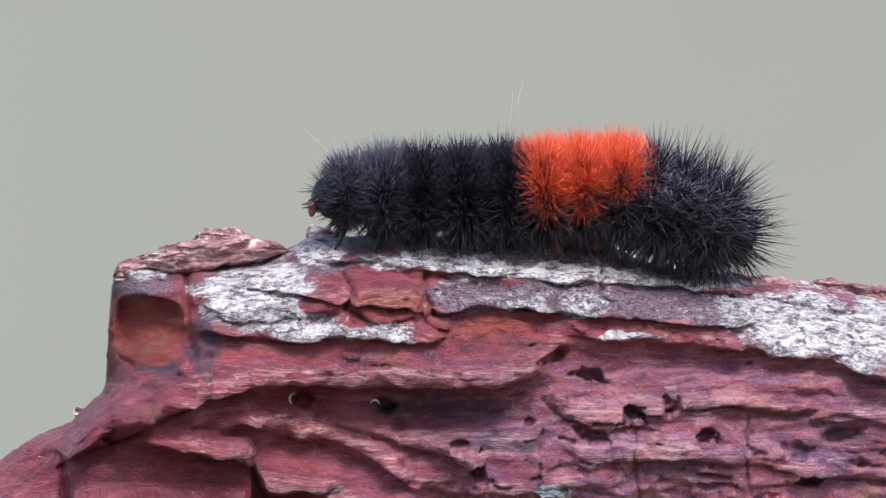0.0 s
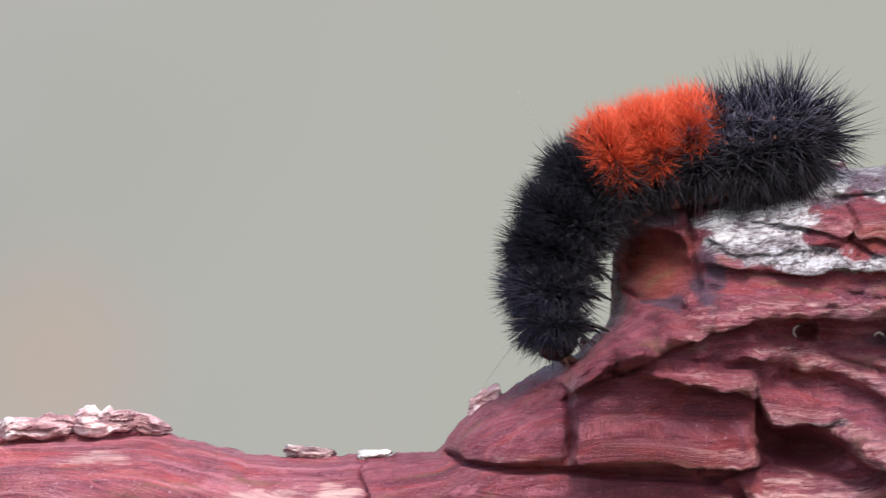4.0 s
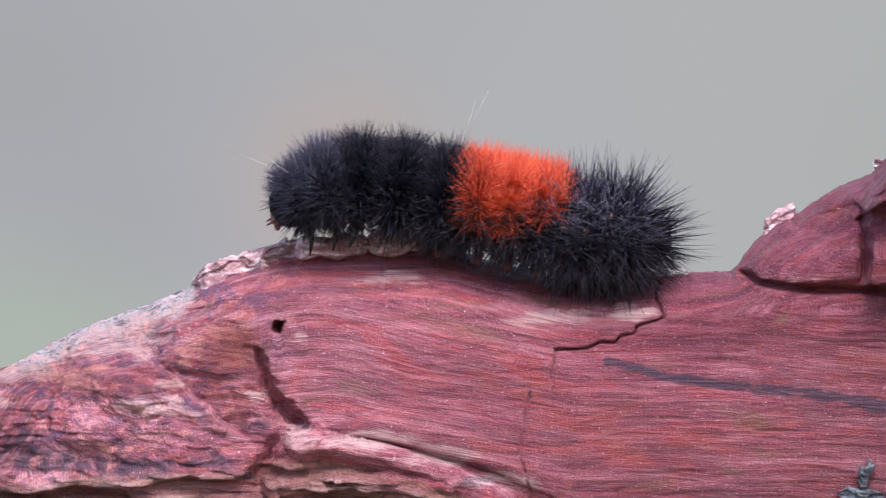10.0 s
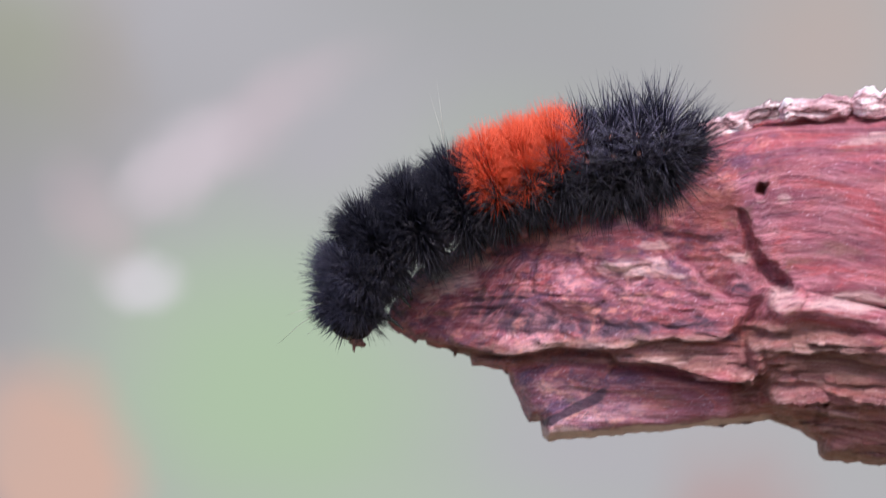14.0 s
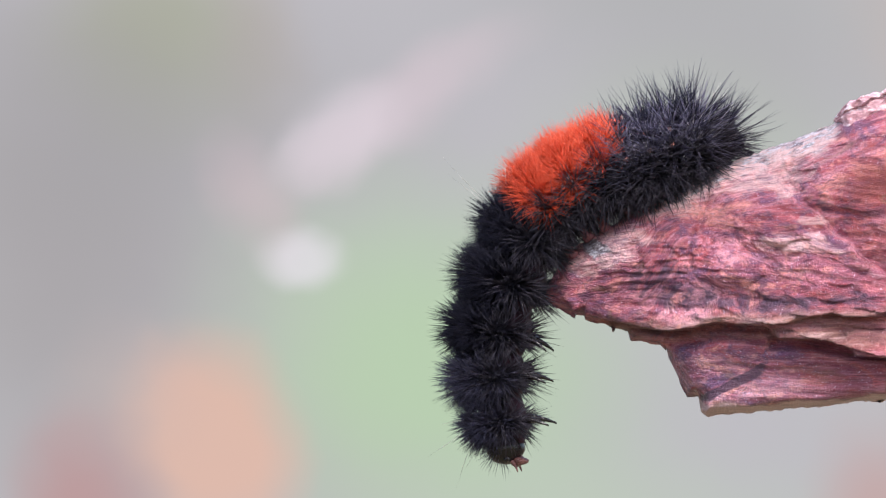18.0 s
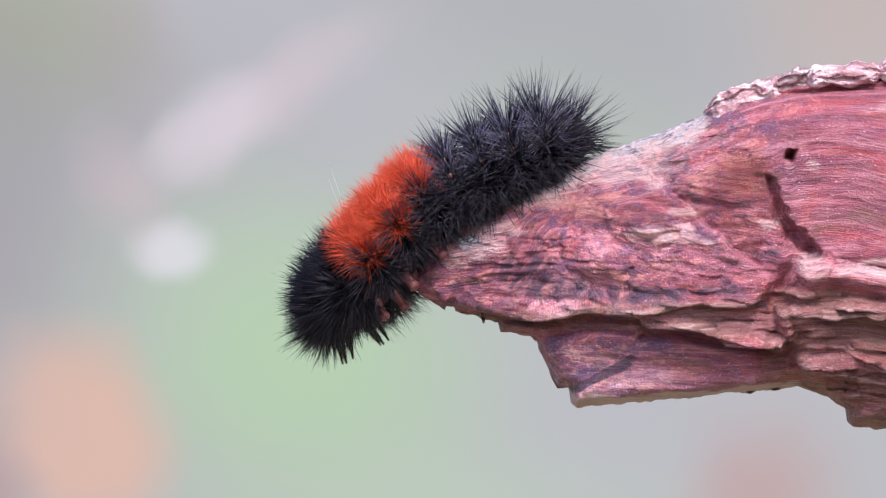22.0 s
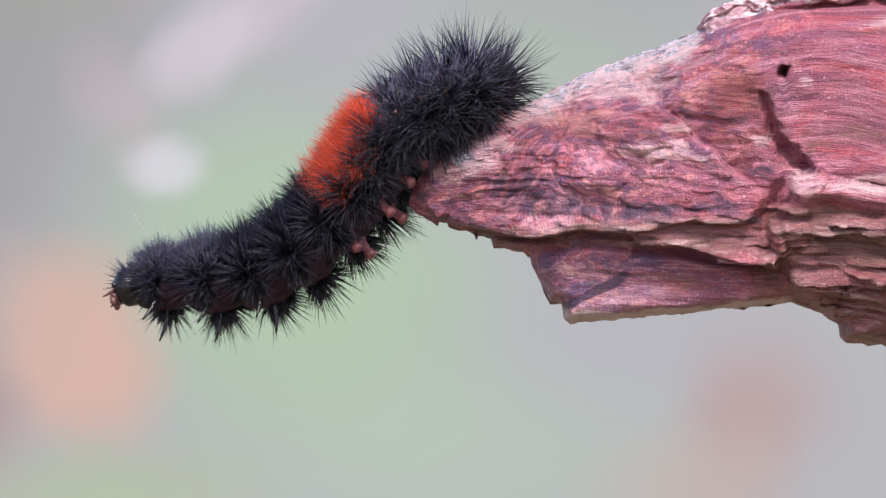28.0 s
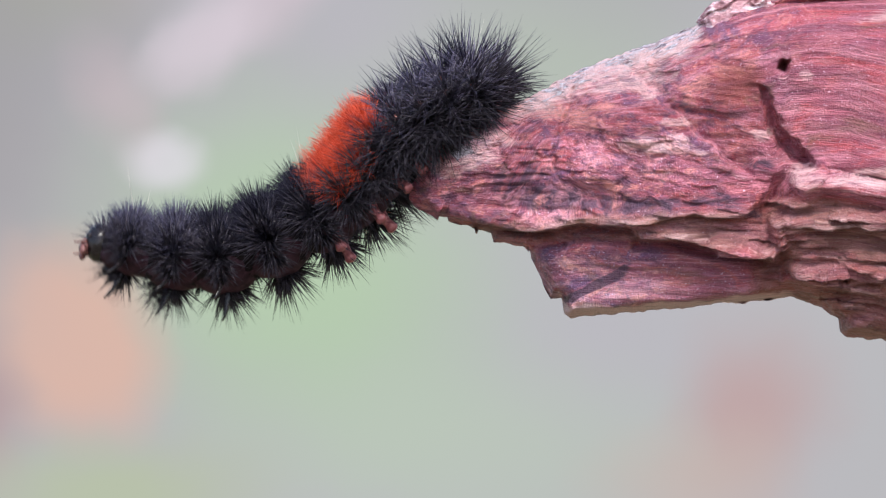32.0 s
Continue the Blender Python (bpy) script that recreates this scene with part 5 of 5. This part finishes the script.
def set_under(ob, x, y, z, rx=0, ry=0, rz=0):
    ob.matrix_basis = pose(x * S, y * S, z * S, rx, ry, rz)
    return ob


MOVING = []


def caterpillar():
    root = new("woolly_bear_caterpillar")
    tagged(root, "black woolly caterpillar with a rust-orange band, crawling on the log", "caterpillar")
    rng = np.random.default_rng(7)
    # head
    head = part("head", ball(30 * S, 34 * S, 35 * S, 3, 0.04), HEAD, root, "glossy black rounded head capsule")
    set_under(part("mouthparts", ball(11 * S, 17 * S, 13 * S, 5, 0.2), MOUTH, head, "reddish mouthparts"), -25, 0, -19)
    for side in (-1, 1):
        set_under(part("antenna", leg_mesh(22 * S, 3.5 * S, 1.2 * S, 6 * S), MOUTH, head, "short reddish antenna"), -24, 17 * side, -12, 0, 50, 0)
        set_under(part("mandible", ball(6 * S, 7 * S, 10 * S, 9, 0.1), MOUTH, head), -27, 8 * side, -28)
        set_under(part("eye_cluster", ball(5 * S, 4 * S, 6 * S, 9, 0.1), HEAD, head), -20, 25 * side, -6)
    v, f, s = bristles(rng, np.array([8 * S, 0, 12 * S]), np.array([-0.35, 0, 1.0]), 300, 54 * S, 1.6, 0.95 * S, wide=0.4)
    part("bristle_tuft", tuft_mesh("bristle_tuft", v, f, s, GREY_HAIR), None, head)
    MOVING.append((head, 0.012))
    warts = (14, 48, 82, 112, 142)
    for k in range(N_SEG):
        f0 = 0.065 + 0.0825 * k
        taper = (0.70, 0.84, 0.95)[k] if k < 3 else (1.0 if k < 10 else (0.92, 0.74)[k - 10])
        rad = 58 * taper
        seg = part("segment", barrel(66 * S, rad * S, rad * S, k, 0.05), RUST_SKIN if 5 <= k <= 7 else SKIN, root, "dark ringed body segment")
        MOVING.append((seg, f0))
        set_under(part("belly", ball(60 * S, 0.93 * rad * S, 0.62 * rad * S, k + 30, 0.08), BELLY, seg, "bare purplish-brown underside"), 0, 0, -0.46 * rad)
        rust = 5 <= k <= 7
        for side in (-1, 1):
            for w in warts:
                a = radians(w) * side
                out = np.array([0.0, math.sin(a), math.cos(a)])
                lean = (-0.30 if k == 0 else -0.12 if k == 1 else 0.0) if k < 2 else (0.25 if k == 10 else 0.7 if k == 11 else 0.03)
                way = out + np.array([lean, 0, 0])
                reach = (68.0 if k < 5 else 69.0 if k < 8 else 82.0) * (1.0 if k < 9 else 1.08 + 0.14 * (k - 9)) * (0.8 if k == 0 else 1.0)
                if w > 100:
                    reach *= (1.28 if k < 3 else 1.42 if k < 5 else 1.5 if k < 8 else 1.4 if k < 10 else 1.15) if w < 130 else (0.7 if k < 3 else 0.9 if k < 4 else 1.1 if k < 5 else 1.35 if k < 10 else 1.0)
                low = w > (60 if k == 7 else 90)
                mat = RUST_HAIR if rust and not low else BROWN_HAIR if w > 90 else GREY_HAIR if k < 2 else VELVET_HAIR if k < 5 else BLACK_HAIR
                count = (300 if k < 8 else 165) if w < 100 else (210 if k < 4 else 240 if k < 8 else 170)
                thin, wide = 1.12 if w < 100 else 1.2, 0.14
                if w > 130 and 5 <= k <= 8:
                    count, reach = 120, reach * 0.75
                if mat is RUST_HAIR:
                    count, thin, wide = (620, 0.85, 0.5) if w < 60 else (480, 0.9, 0.2)
                elif k < 5 and w < 100:
                    count, thin, wide = 420, 0.95, 0.42
                open_star = k > 7 and 40 < w < 100
                if k > 7 and not open_star and w < 100:
                    count, wide = 95, 0.16
                if open_star:
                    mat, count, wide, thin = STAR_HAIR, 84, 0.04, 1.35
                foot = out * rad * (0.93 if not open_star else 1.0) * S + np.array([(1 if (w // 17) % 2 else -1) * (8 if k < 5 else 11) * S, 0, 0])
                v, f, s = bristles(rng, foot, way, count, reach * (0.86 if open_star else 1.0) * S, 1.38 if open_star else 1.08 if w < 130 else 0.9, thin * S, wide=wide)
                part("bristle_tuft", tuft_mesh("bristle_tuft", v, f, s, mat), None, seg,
                     "rust-orange bristle tuft" if mat is RUST_HAIR else "")
        if k < 7:
            for side in (-1, 1):
                for w in ((14, 48, 82) if k < 5 else (14, 48)):
                    a = radians(w) * side
                    out = np.array([0.0, math.sin(a), math.cos(a)])
                    mat = RUST_HAIR if k > 4 else GREY_HAIR if k < 1 else VELVET_HAIR
                    v, f, s = bristles(rng, out * rad * 0.93 * S + np.array([42 * S, 0, 0]), out, 300 if k > 4 else 170, (62 if k > 4 else 47) * S, 1.0, 0.95 * S, wide=0.5)
                    part("bristle_tuft", tuft_mesh("bristle_tuft", v, f, s, mat), None, seg, "rust-orange bristle tuft" if k > 4 else "")
        if k == 11:
            v, f, s = bristles(rng, np.array([30 * S, 0, 0]), np.array([1.0, 0, 0.25]), 250, 112 * S, 1.2, 1.0 * S)
            part("bristle_tuft", tuft_mesh("bristle_tuft", v, f, s, BLACK_HAIR), None, seg)
        if k > 7:
            for side in (-1, 1):
                for w in (48, 82):
                    a = radians(w) * side
                    set_under(part("wart", ball(6 * S, 6 * S, 6 * S, k + w, 0.15, 8, 10), WART, seg, "small glossy reddish wart"),
                              (1 if (w // 17) % 2 else -1) * 11, 1.09 * rad * math.sin(a), 1.09 * rad * math.cos(a))
        if k in (0, 1):
            set_under(part("skin_fold", ball(26 * S, 0.84 * rad * S, 0.84 * rad * S, k + 50, 0.06), BELLY if k else NECK, seg, "bare purplish fold of skin"), 36 if k else -34, 0, -4)
        if k in (0, 4, 11):
            v, f, s = bristles(rng, np.array([0, 0, rad * S]), np.array([-0.6 if k == 0 else 0.5, 0, 1.0]), 4, 150 * S, 1.0, 0.7 * S)
            part("long_hair", tuft_mesh("long_hair", v, f, s, PALE_HAIR), None, seg, "a few long pale hairs")
        for side in (-1, 1):
            if k < 3:
                set_under(part("leg", leg_mesh(60 * S, 8 * S, 1.8 * S, 18 * S), HEAD, seg, "pointed black walking leg"),
                          -6, 24 * side, -0.78 * rad, 14 * side, 0, 0)
            elif k in (4, 5, 6, 7, 11):
                set_under(part("proleg", proleg_mesh(), PROLEG, seg, "pinkish fleshy proleg"), 6, 20 * side, -0.76 * rad, 8 * side, 0, 0)
    return root


def motions():
    times = sorted(CRAWL)
    for ob, f in MOVING:
        walk(ob, [(t, ride(t, f)) for t in times])


ground()
backdrop()
LOG = driftwood()
stem(LOG)
flakes(LOG)
trifles(LOG)
caterpillar()
motions()
